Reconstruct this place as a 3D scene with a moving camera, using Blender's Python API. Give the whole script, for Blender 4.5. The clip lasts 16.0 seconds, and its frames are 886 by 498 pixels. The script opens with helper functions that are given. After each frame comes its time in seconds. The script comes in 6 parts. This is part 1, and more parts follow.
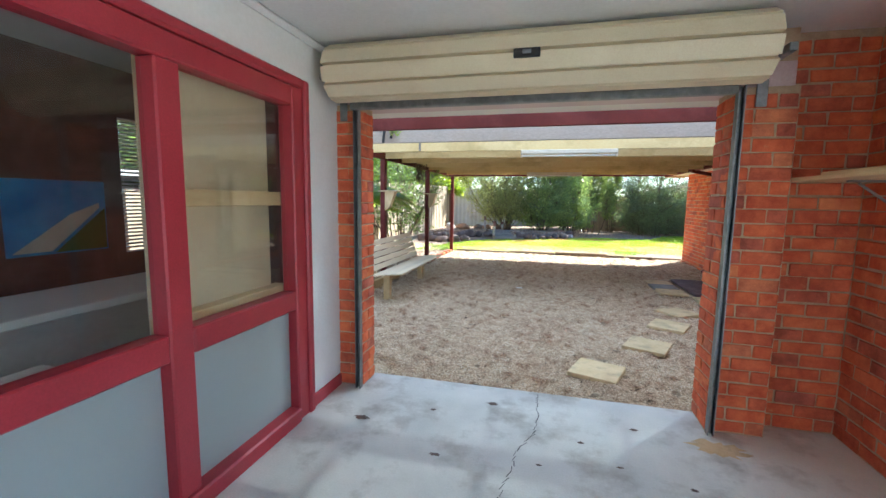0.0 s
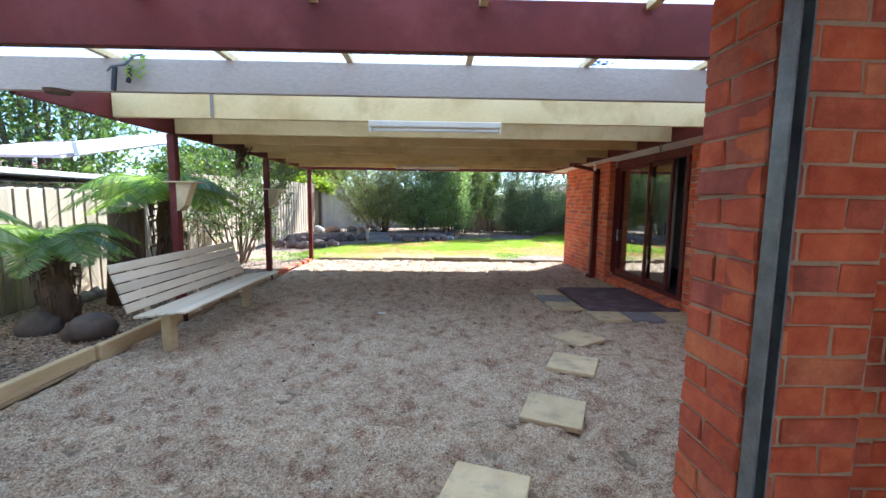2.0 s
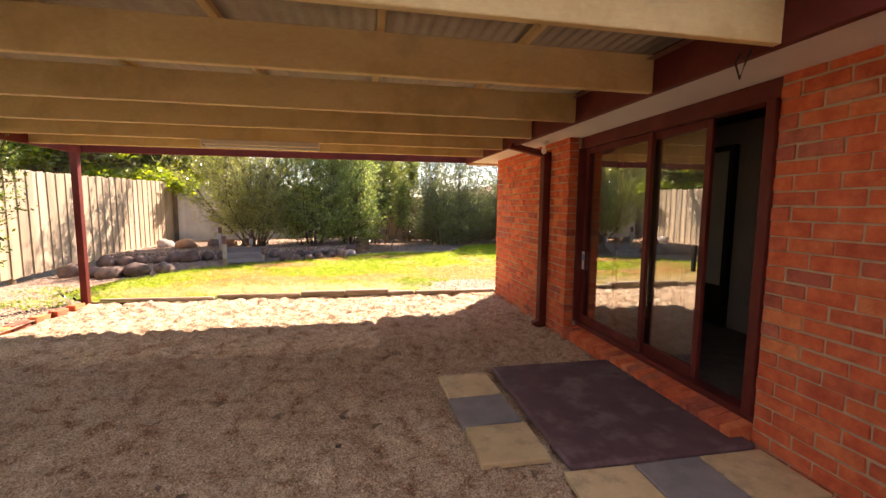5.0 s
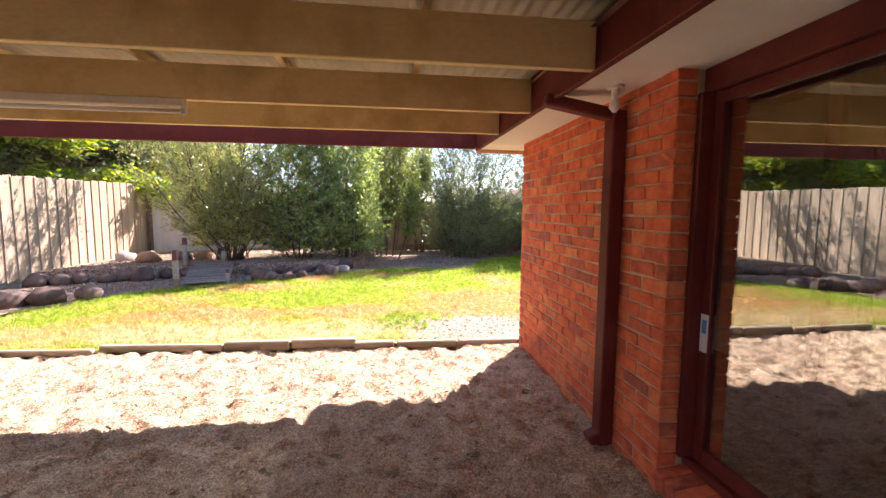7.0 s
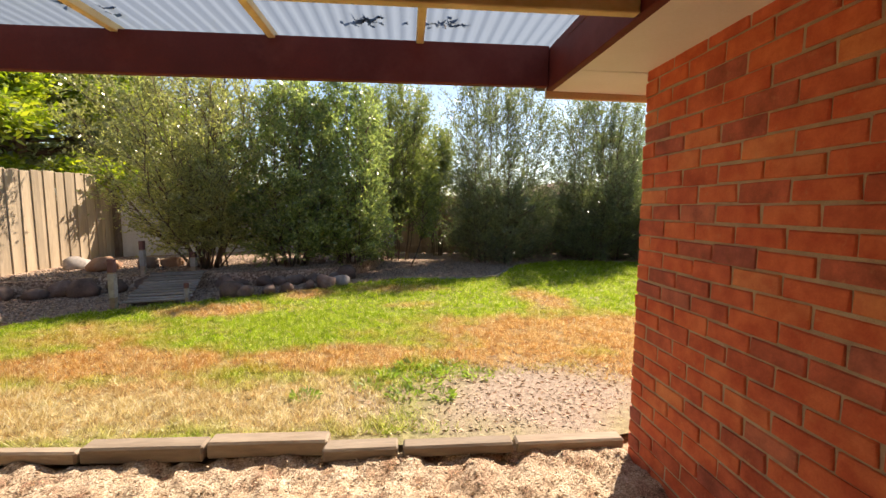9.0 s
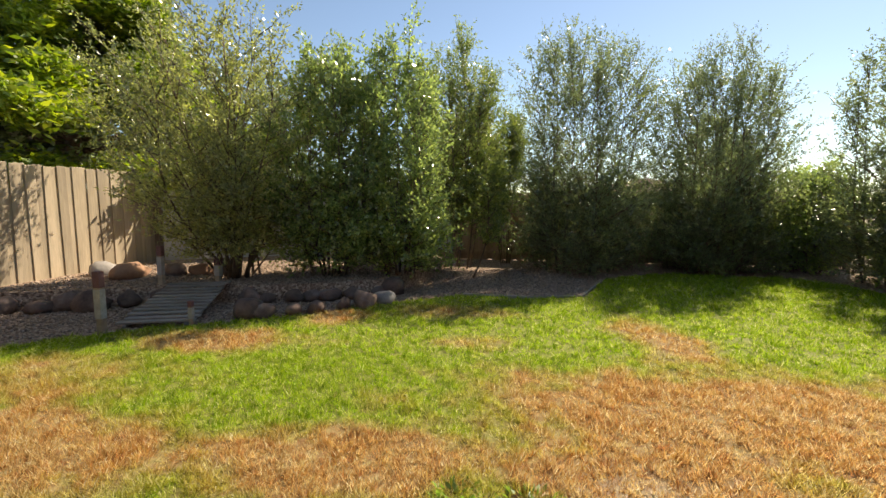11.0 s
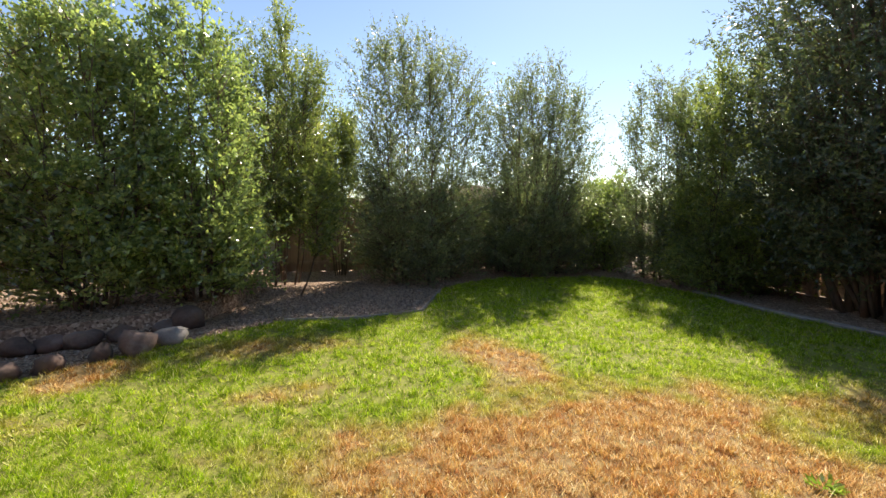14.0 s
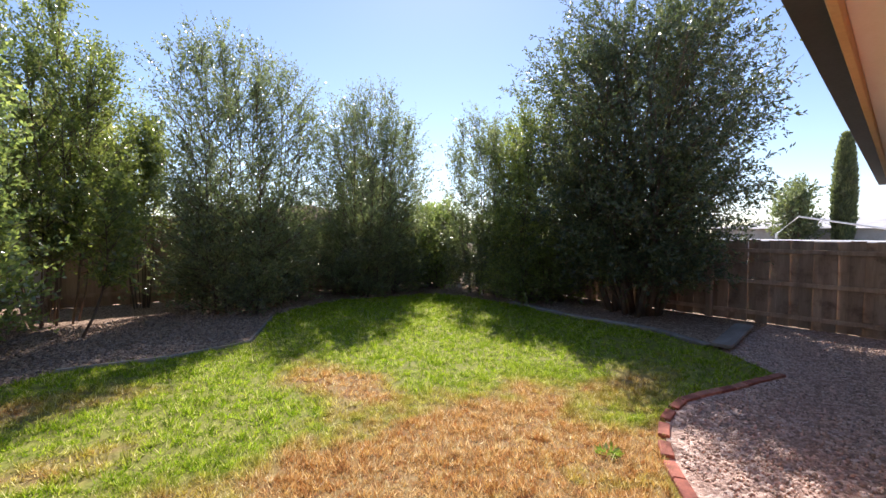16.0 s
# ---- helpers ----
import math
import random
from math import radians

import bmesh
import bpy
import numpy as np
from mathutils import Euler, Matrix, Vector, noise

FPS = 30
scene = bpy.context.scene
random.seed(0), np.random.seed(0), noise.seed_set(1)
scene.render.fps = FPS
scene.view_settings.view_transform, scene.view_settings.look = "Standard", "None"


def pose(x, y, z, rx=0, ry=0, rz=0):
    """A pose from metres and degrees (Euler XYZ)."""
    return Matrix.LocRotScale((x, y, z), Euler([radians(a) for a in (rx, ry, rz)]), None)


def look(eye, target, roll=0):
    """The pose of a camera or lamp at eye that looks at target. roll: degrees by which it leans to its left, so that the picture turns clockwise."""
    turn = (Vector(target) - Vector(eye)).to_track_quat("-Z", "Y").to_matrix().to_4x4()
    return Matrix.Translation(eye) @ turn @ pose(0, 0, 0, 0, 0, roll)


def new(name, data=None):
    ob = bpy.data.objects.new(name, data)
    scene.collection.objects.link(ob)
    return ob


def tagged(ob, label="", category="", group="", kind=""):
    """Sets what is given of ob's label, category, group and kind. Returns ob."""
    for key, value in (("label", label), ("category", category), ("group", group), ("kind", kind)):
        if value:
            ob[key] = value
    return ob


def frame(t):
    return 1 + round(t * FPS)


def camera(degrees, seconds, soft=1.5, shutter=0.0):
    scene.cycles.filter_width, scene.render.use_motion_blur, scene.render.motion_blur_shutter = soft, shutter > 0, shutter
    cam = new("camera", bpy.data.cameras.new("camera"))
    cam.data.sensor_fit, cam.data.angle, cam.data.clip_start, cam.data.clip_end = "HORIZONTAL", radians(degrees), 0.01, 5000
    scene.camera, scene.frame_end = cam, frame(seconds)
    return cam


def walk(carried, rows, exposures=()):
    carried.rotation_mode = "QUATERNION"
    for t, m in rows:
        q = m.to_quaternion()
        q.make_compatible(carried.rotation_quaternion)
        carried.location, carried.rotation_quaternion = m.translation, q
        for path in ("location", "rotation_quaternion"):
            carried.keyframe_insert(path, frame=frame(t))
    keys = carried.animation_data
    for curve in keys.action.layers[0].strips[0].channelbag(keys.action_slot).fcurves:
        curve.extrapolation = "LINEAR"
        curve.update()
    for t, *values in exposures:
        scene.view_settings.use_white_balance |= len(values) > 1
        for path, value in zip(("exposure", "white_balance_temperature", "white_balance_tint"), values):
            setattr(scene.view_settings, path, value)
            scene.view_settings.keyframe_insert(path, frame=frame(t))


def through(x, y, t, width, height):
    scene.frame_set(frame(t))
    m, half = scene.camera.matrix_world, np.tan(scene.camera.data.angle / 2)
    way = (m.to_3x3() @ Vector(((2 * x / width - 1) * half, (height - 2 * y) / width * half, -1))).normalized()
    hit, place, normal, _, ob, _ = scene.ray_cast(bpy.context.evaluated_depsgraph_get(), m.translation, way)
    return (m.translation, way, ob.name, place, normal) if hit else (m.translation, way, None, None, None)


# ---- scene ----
cam = camera(93.3, 16.0)
METRES, EYE, TILT, LEAN, TURN = 12.9, 1.5, 0.0, 0.0, 14.2
ROWS = [
    (0.0, 0.0, 0.0, 0.0, 0.1, -6.69, -0.83),
    (0.5, 0.0113, 0.0299, -0.0003, -4.44, -6.64, -0.77),
    (1.0, 0.0246, 0.0651, -0.0011, -7.78, -6.54, -0.79),
    (1.5, 0.0345, 0.102, -0.0023, -11.65, -6.5, -0.77),
    (2.0, 0.0519, 0.1391, -0.0043, -15.33, -6.38, -0.74),
    (2.5, 0.069, 0.1773, -0.0053, -18.59, -6.2, -0.64),
    (3.0, 0.0875, 0.2165, -0.0044, -21.38, -6.08, -0.52),
    (3.5, 0.1101, 0.2588, -0.0048, -23.65, -6.0, -0.51),
    (4.0, 0.1346, 0.3002, -0.0021, -25.39, -6.03, -0.5),
    (6.5, 0.2739, 0.4948, -0.0022, -22.51, -5.46, -0.48),
    (7.0, 0.2949, 0.5365, 0.0007, -21.2, -5.3, -0.48),
    (7.5, 0.3095, 0.5749, 0.0009, -20.44, -5.24, -0.46),
    (8.0, 0.3193, 0.6125, 0.002, -20.14, -5.29, -0.45),
    (8.5, 0.3341, 0.6573, -0.0029, -19.84, -5.45, -0.39),
    (9.0, 0.3431, 0.699, -0.0029, -19.05, -5.62, -0.37),
    (9.5, 0.355, 0.7344, -0.0025, -17.35, -5.74, -0.33),
    (10.0, 0.3665, 0.7706, -0.0038, -14.48, -5.75, -0.3),
    (12.5, 0.4088, 0.8851, -0.0003, -7.68, -5.65, -0.24),
    (13.0, 0.4172, 0.8888, 0.0014, -13.81, -5.64, -0.25),
    (13.5, 0.4179, 0.8881, 0.0011, -22.17, -5.47, -0.28),
    (14.0, 0.4182, 0.8875, 0.0013, -31.28, -5.08, -0.35),
    (14.5, 0.4178, 0.8872, 0.0015, -39.57, -4.49, -0.42),
    (15.0, 0.4185, 0.8878, 0.0011, -46.02, -3.74, -0.47),
    (15.5, 0.4173, 0.8883, 0.0014, -50.46, -2.92, -0.45),
    (16.0, 0.4169, 0.8879, 0.0014, -53.43, -2.07, -0.45),
]
EXPOSURES = [(0, 2.35, 5500, 5), (0.5, 2.25, 5400, 6), (1, 2.2, 5150, 8), (1.5, 2.05, 5050, 9), (2, 2.0, 5100, 7), (2.5, 1.95, 6000, 12), (3, 1.8, 7300, 21), (3.5, 1.8, 8200, 27), (4, 1.88, 8500, 30), (6.5, 2.15, 6400, 29), (7.5, 2.0, 6500, 29), (8.5, 1.45, 7000, 25), (9, 1.18, 7400, 19), (10, 0.78, 7400, 13), (12.5, 0.82, 7300, 10), (14, 0.95, 6900, 14), (15, 1.0, 6700, 20), (16, 0.9, 6300, 22)]
walk(cam, [(t, pose(0, 0, EYE, TILT, LEAN, TURN) @ pose(METRES * x, METRES * y, METRES * z, 90 + pitch, roll, yaw)) for t, x, y, z, yaw, pitch, roll in ROWS], EXPOSURES)

# ---- world and sun ----
SUN_EL, SUN_AZ = 43.8, math.degrees(math.atan2(0.63, 0.777))
world = bpy.data.worlds.new("sky")
scene.world = world
world.use_nodes = True
wn = world.node_tree
sky = wn.nodes.new("ShaderNodeTexSky")
sky.sky_type = "NISHITA"
sky.sun_disc = False
sky.sun_elevation = radians(SUN_EL)
sky.sun_rotation = radians(SUN_AZ)
sky.air_density, sky.dust_density, sky.ozone_density = 1.0, 0.12, 2.0
wn.links.new(sky.outputs["Color"], wn.nodes["Background"].inputs["Color"])
wn.nodes["Background"].inputs["Strength"].default_value = 0.1
scene.cycles.max_bounces, scene.cycles.diffuse_bounces = 12, 8
sun = new("sun", bpy.data.lights.new("sun", "SUN"))
sun.data.energy, sun.data.angle, sun.data.color = 4.6, radians(0.55), (1.0, 0.94, 0.84)
sun.matrix_world = look((0.63 * 30, 0.777 * 30, 30 * math.tan(radians(SUN_EL))), (0, 0, 0))


# ---- materials ----
def node(tree, kind, **inputs):
    n = tree.nodes.new(kind)
    for key, value in inputs.items():
        n.inputs[key.replace("_", " ")].default_value = value
    return n


def noise_tex(tree, vec, scale, detail=5.0, rough=0.55, stretch=None):
    if stretch:
        mp = tree.nodes.new("ShaderNodeMapping")
        mp.inputs["Scale"].default_value = stretch
        tree.links.new(vec, mp.inputs["Vector"])
        vec = mp.outputs["Vector"]
    n = node(tree, "ShaderNodeTexNoise", Scale=scale, Detail=detail, Roughness=rough)
    tree.links.new(vec, n.inputs["Vector"])
    return n.outputs["Fac"]


def ramp(tree, fac, stops):
    r = tree.nodes.new("ShaderNodeValToRGB")
    els = r.color_ramp.elements
    while len(els) < len(stops):
        els.new(0.5)
    for e, (p, c) in zip(els, stops):
        e.position, e.color = p, (*c, 1) if len(c) == 3 else c
    tree.links.new(fac, r.inputs["Fac"])
    return r.outputs["Color"]


def mixc(tree, fac, a, b, mode="MIX"):
    m = tree.nodes.new("ShaderNodeMix")
    m.data_type, m.blend_type = "RGBA", mode
    for value, sock in ((fac, m.inputs[0]), (a, m.inputs[6]), (b, m.inputs[7])):
        if isinstance(value, bpy.types.NodeSocket):
            tree.links.new(value, sock)
        elif isinstance(value, (int, float)):
            sock.default_value = value
        else:
            sock.default_value = (*value, 1)
    return m.outputs[2]


def math2(tree, op, a, b=0.0, clamp=False):
    m = tree.nodes.new("ShaderNodeMath")
    m.operation, m.use_clamp = op, clamp
    for value, sock in ((a, m.inputs[0]), (b, m.inputs[1])):
        if isinstance(value, bpy.types.NodeSocket):
            tree.links.new(value, sock)
        else:
            sock.default_value = value
    return m.outputs[0]


def blank(name):
    m = bpy.data.materials.new(name)
    m.use_nodes = True
    t = m.node_tree
    return m, t, t.nodes["Principled BSDF"], t.nodes.new("ShaderNodeNewGeometry").outputs["Position"]


def surf(name, a, b, scale=4.0, rough=0.7, grain=60.0, bump=0.15, metal=0.0, stain=None, stain_scale=1.2, stretch=None, vary=0.0, spec=0.5, island=False):
    """A plain procedural surface: two-tone colour, large stains, fine grain relief."""
    m, t, p, pos = blank(name)
    col = ramp(t, noise_tex(t, pos, scale, 6.0, 0.6, stretch), [(0.3, a), (0.7, b)])
    fine = noise_tex(t, pos, grain, 4.0, 0.6, stretch)
    col = mixc(t, 0.22, col, ramp(t, fine, [(0.3, (0.25, 0.25, 0.25)), (0.7, (0.75, 0.75, 0.75))]), "OVERLAY")
    if stain:
        col = mixc(t, ramp(t, noise_tex(t, pos, stain_scale, 5.0, 0.65), [(0.5, (0, 0, 0)), (0.68, (1, 1, 1))]), col, stain)
    if vary:
        rnd = t.nodes.new("ShaderNodeNewGeometry").outputs["Random Per Island"] if island else t.nodes.new("ShaderNodeObjectInfo").outputs["Random"]
        v = math2(t, "MULTIPLY_ADD", rnd, vary)
        v.node.inputs[2].default_value = 1.0 - vary / 2
        hsv = t.nodes.new("ShaderNodeHueSaturation")
        t.links.new(v, hsv.inputs["Value"])
        t.links.new(col, hsv.inputs["Color"])
        col = hsv.outputs["Color"]
    t.links.new(col, p.inputs["Base Color"])
    p.inputs["Metallic"].default_value = metal
    p.inputs["Specular IOR Level"].default_value = spec
    r = math2(t, "MULTIPLY_ADD", fine, 0.25)
    r.node.inputs[2].default_value = rough - 0.125
    t.links.new(r, p.inputs["Roughness"])
    bp = node(t, "ShaderNodeBump", Strength=bump, Distance=0.01)
    t.links.new(fine, bp.inputs["Height"])
    t.links.new(bp.outputs["Normal"], p.inputs["Normal"])
    return m


def brick_material(name, stops, rough=0.85):
    m, t, p, pos = blank(name)
    rnd = t.nodes.new("ShaderNodeObjectInfo").outputs["Random"]
    base = ramp(t, rnd, stops)
    big = ramp(t, noise_tex(t, pos, 9.0, 5.0, 0.65), [(0.33, (0.27, 0.27, 0.28)), (0.68, (0.68, 0.66, 0.62))])
    fine = noise_tex(t, pos, 130.0, 5.0, 0.7)
    col = mixc(t, 0.85, base, big, "OVERLAY")
    col = mixc(t, 0.3, col, ramp(t, fine, [(0.3, (0.3, 0.3, 0.3)), (0.7, (0.7, 0.7, 0.7))]), "OVERLAY")
    pale = ramp(t, noise_tex(t, pos, 22.0, 4.0, 0.7), [(0.62, (0, 0, 0)), (0.8, (0.5, 0.5, 0.5))])
    col = mixc(t, pale, col, (0.66, 0.34, 0.17))
    t.links.new(col, p.inputs["Base Color"])
    p.inputs["Roughness"].default_value = rough
    p.inputs["Specular IOR Level"].default_value = 0.25
    bp = node(t, "ShaderNodeBump", Strength=0.5, Distance=0.004)
    t.links.new(mixc(t, 0.5, noise_tex(t, pos, 40.0, 5.0, 0.6), fine), bp.inputs["Height"])
    t.links.new(bp.outputs["Normal"], p.inputs["Normal"])
    return m


def glass_material(name, tint, rough=0.0, gain=1.4, film=0.03):
    m, t, p, pos = blank(name)
    clear = node(t, "ShaderNodeBsdfTransparent", Color=(*tint, 1))
    shine = node(t, "ShaderNodeBsdfGlossy", Color=(0.95, 0.97, 0.97, 1), Roughness=rough)
    fres = node(t, "ShaderNodeLayerWeight", Blend=0.5)
    k = math2(t, "MULTIPLY_ADD", math2(t, "POWER", fres.outputs["Facing"], 3.5), gain, True)
    k.node.inputs[2].default_value = film
    mx = t.nodes.new("ShaderNodeMixShader")
    t.links.new(k, mx.inputs[0])
    t.links.new(clear.outputs[0], mx.inputs[1])
    t.links.new(shine.outputs[0], mx.inputs[2])
    t.links.new(mx.outputs[0], t.nodes["Material Output"].inputs["Surface"])
    return m


def leaf_material(name, a, b, glow, rough=0.42, through=0.45):
    """Leaves: varied green with gloss, and light coming through."""
    m, t, p, pos = blank(name)
    rnd = t.nodes.new("ShaderNodeNewGeometry").outputs["Random Per Island"]
    col = ramp(t, rnd, [(0.0, a), (0.55, b), (1.0, glow)])
    big = ramp(t, noise_tex(t, pos, 1.3, 3.0), [(0.35, (0.38, 0.38, 0.36)), (0.65, (0.64, 0.62, 0.52))])
    col = mixc(t, 0.6, col, big, "OVERLAY")
    t.links.new(col, p.inputs["Base Color"])
    p.inputs["Roughness"].default_value = rough
    p.inputs["Specular IOR Level"].default_value = 1.0
    p.inputs["Coat Weight"].default_value = 0.4
    p.inputs["Coat Roughness"].default_value = 0.18
    tr = t.nodes.new("ShaderNodeBsdfTranslucent")
    t.links.new(mixc(t, 1.0, mixc(t, 1.0, col, col, "ADD"), (0.85, 0.92, 0.5), "MULTIPLY"), tr.inputs["Color"])
    mx = t.nodes.new("ShaderNodeMixShader")
    mx.inputs[0].default_value = through
    t.links.new(p.outputs[0], mx.inputs[1])
    t.links.new(tr.outputs[0], mx.inputs[2])
    t.links.new(mx.outputs[0], t.nodes["Material Output"].inputs["Surface"])
    return m


def lawn_material(name, bare, blade):
    """Lawn: green where watered, straw-brown in dry patches of their own shape."""
    m, t, p, pos = blank(name)
    sep = t.nodes.new("ShaderNodeSeparateXYZ")
    t.links.new(pos, sep.inputs[0])
    wob = noise_tex(t, pos, 1.1, 4.0, 0.6)

    def blob(cx, cy, rx, ry, k=1.0):
        dx = math2(t, "DIVIDE", math2(t, "SUBTRACT", sep.outputs[0], cx), rx)
        dy = math2(t, "DIVIDE", math2(t, "SUBTRACT", sep.outputs[1], cy), ry)
        r = math2(t, "SQRT", math2(t, "ADD", math2(t, "MULTIPLY", dx, dx), math2(t, "MULTIPLY", dy, dy)))
        r = math2(t, "ADD", r, math2(t, "MULTIPLY", math2(t, "SUBTRACT", wob, 0.5), 1.6))
        return math2(t, "MULTIPLY", math2(t, "SUBTRACT", 1.35, r, True), k)

    dry = None
    for spot in DRY:
        f = blob(*spot)
        dry = f if dry is None else math2(t, "MAXIMUM", dry, f)
    dry = math2(t, "ADD", dry, math2(t, "MULTIPLY", math2(t, "SUBTRACT", noise_tex(t, pos, 2.6, 5.0, 0.7), 0.46), 1.5), True)
    dry = math2(t, "MULTIPLY", math2(t, "SUBTRACT", dry, 0.27), 1.5, True)
    rnd = t.nodes.new("ShaderNodeNewGeometry").outputs["Random Per Island"] if blade else noise_tex(t, pos, 40.0, 3.0)
    green = ramp(t, rnd, [(0.1, (0.14, 0.27, 0.008)), (0.45, (0.36, 0.52, 0.022)), (0.8, (0.52, 0.62, 0.05)), (0.98, (0.86, 0.82, 0.4))])
    straw = ramp(t, rnd, [(0.1, (0.36, 0.17, 0.045)), (0.5, (0.66, 0.4, 0.13)), (0.8, (0.84, 0.57, 0.24)), (0.97, (0.95, 0.84, 0.54))])
    pale = ramp(t, rnd, [(0.1, (0.46, 0.34, 0.15)), (0.5, (0.74, 0.6, 0.31)), (0.97, (0.95, 0.88, 0.62))])
    worn = math2(t, "ADD", blob(0.6, 12.75, 3.6, 0.62), math2(t, "MULTIPLY", math2(t, "SUBTRACT", noise_tex(t, pos, 2.3, 6.0, 0.75), 0.46), 2.4), True)
    col = mixc(t, dry, green, mixc(t, worn, straw, pale))
    tufts = ramp(t, noise_tex(t, pos, 11.0, 4.0, 0.65), [(0.36, (0.2, 0.2, 0.2)), (0.62, (0.72, 0.72, 0.68))])
    col = mixc(t, 0.75, col, tufts, "OVERLAY")
    if bare:
        soil = ramp(t, noise_tex(t, pos, 30.0, 5.0, 0.7), [(0.35, (0.09, 0.065, 0.03)), (0.7, (0.25, 0.19, 0.1))])
        col = mixc(t, 0.72, col, soil)
        col = mixc(t, blob(3.1, 12.85, 1.35, 0.8), col, ramp(t, noise_tex(t, pos, 22.0, 5.0, 0.7), [(0.3, (0.2, 0.15, 0.11)), (0.7, (0.5, 0.4, 0.3))]))
    t.links.new(col, p.inputs["Base Color"])
    p.inputs["Roughness"].default_value = 0.75 if bare else 0.5
    p.inputs["Specular IOR Level"].default_value = 0.12
    if blade:
        tr = t.nodes.new("ShaderNodeBsdfTranslucent")
        t.links.new(col, tr.inputs["Color"])
        mx = t.nodes.new("ShaderNodeMixShader")
        mx.inputs[0].default_value = 0.62
        t.links.new(p.outputs[0], mx.inputs[1])
        t.links.new(tr.outputs[0], mx.inputs[2])
        t.links.new(mx.outputs[0], t.nodes["Material Output"].inputs["Surface"])
    else:
        bp = node(t, "ShaderNodeBump", Strength=0.6, Distance=0.02)
        t.links.new(noise_tex(t, pos, 45.0, 5.0, 0.7), bp.inputs["Height"])
        t.links.new(bp.outputs["Normal"], p.inputs["Normal"])
    return m


def pebble_material(name, stops, scale, tint=None, bump=0.6, fine=140.0, dents=0.0):
    """Loose stones or bark: cells of differing colour with relief. dents also paints hollow shade into the colour."""
    m, t, p, pos = blank(name)
    warp = t.nodes.new("ShaderNodeTexVoronoi")
    warp.inputs["Scale"].default_value = scale
    mp = t.nodes.new("ShaderNodeVectorMath")
    mp.operation = "MULTIPLY_ADD"
    nz = node(t, "ShaderNodeTexNoise", Scale=scale * 0.7, Detail=2.0)
    t.links.new(pos, nz.inputs["Vector"])
    t.links.new(nz.outputs["Color"], mp.inputs[0])
    mp.inputs[1].default_value = (0.6 / scale, 0.6 / scale, 0.6 / scale)
    t.links.new(pos, mp.inputs[2])
    t.links.new(mp.outputs[0], warp.inputs["Vector"])
    bw = t.nodes.new("ShaderNodeSeparateColor")
    t.links.new(warp.outputs["Color"], bw.inputs[0])
    col = ramp(t, bw.outputs[0], stops)
    col = mixc(t, 0.5, col, ramp(t, noise_tex(t, pos, 1.1, 5.0, 0.65), [(0.3, (0.36, 0.34, 0.32)), (0.7, (0.64, 0.63, 0.6))]), "OVERLAY")
    f = noise_tex(t, pos, fine, 4.0, 0.7)
    col = mixc(t, 0.4, col, ramp(t, f, [(0.3, (0.25, 0.25, 0.25)), (0.7, (0.75, 0.75, 0.75))]), "OVERLAY")
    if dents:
        # dark noise spots put the shade of trodden hollows into the gravel colour
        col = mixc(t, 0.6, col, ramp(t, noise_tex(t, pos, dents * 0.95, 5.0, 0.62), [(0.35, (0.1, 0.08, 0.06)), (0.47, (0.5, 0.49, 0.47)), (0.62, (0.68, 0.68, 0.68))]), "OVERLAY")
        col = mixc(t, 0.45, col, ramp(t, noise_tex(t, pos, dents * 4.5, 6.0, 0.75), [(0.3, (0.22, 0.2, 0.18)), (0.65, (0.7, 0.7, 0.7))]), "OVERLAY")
    t.links.new(col, p.inputs["Base Color"])
    p.inputs["Roughness"].default_value = 0.9
    p.inputs["Specular IOR Level"].default_value = 0.2
    h = math2(t, "ADD", math2(t, "SUBTRACT", 1.0, warp.outputs["Distance"]), math2(t, "MULTIPLY", f, 0.5))
    if dents:
        h = math2(t, "ADD", math2(t, "MULTIPLY", h, 0.35), math2(t, "MULTIPLY", noise_tex(t, pos, dents * 3.4, 7.0, 0.72), 5.0))
    bp = node(t, "ShaderNodeBump", Strength=bump, Distance=(1.3 if dents else 0.6) / scale)
    t.links.new(h, bp.inputs["Height"])
    t.links.new(bp.outputs["Normal"], p.inputs["Normal"])
    return m


# dry patches of the lawn: centre and half-widths
DRY = [(4.0, 14.55, 2.1, 0.95, 1.2), (4.25, 16.3, 0.5, 0.9), (-0.6, 13.85, 1.7, 0.55, 1.2), (1.4, 13.85, 1.6, 0.4, 1.1), (0.0, 12.9, 3.2, 0.6, 1.05), (-1.4, 14.7, 1.2, 0.7, 0.7), (-0.6, 15.85, 1.1, 0.4), (0.35, 16.9, 0.5, 0.5), (1.9, 17.4, 1.2, 0.45, 0.7), (6.4, 14.5, 1.2, 0.45, 0.7), (5.2, 13.8, 0.8, 0.4), (2.2, 16.0, 0.5, 0.3, 0.6), (4.2, 13.4, 1.0, 0.6, 1.2), (3.0, 13.8, 1.2, 0.35, 1.1)]

M_BRICK = brick_material("red_brick", [(0.0, (0.42, 0.12, 0.085)), (0.12, (0.56, 0.135, 0.07)), (0.45, (0.66, 0.15, 0.066)), (0.78, (0.68, 0.175, 0.075)), (0.93, (0.72, 0.25, 0.105)), (0.98, (0.5, 0.155, 0.1))])
M_OLDBRICK = brick_material("faded_edging_brick", [(0.0, (0.3, 0.11, 0.08)), (0.5, (0.42, 0.17, 0.12)), (1.0, (0.5, 0.24, 0.17))])
M_MORTAR = surf("mortar", (0.42, 0.3, 0.19), (0.6, 0.46, 0.3), 12, 0.95, 180, 0.6)
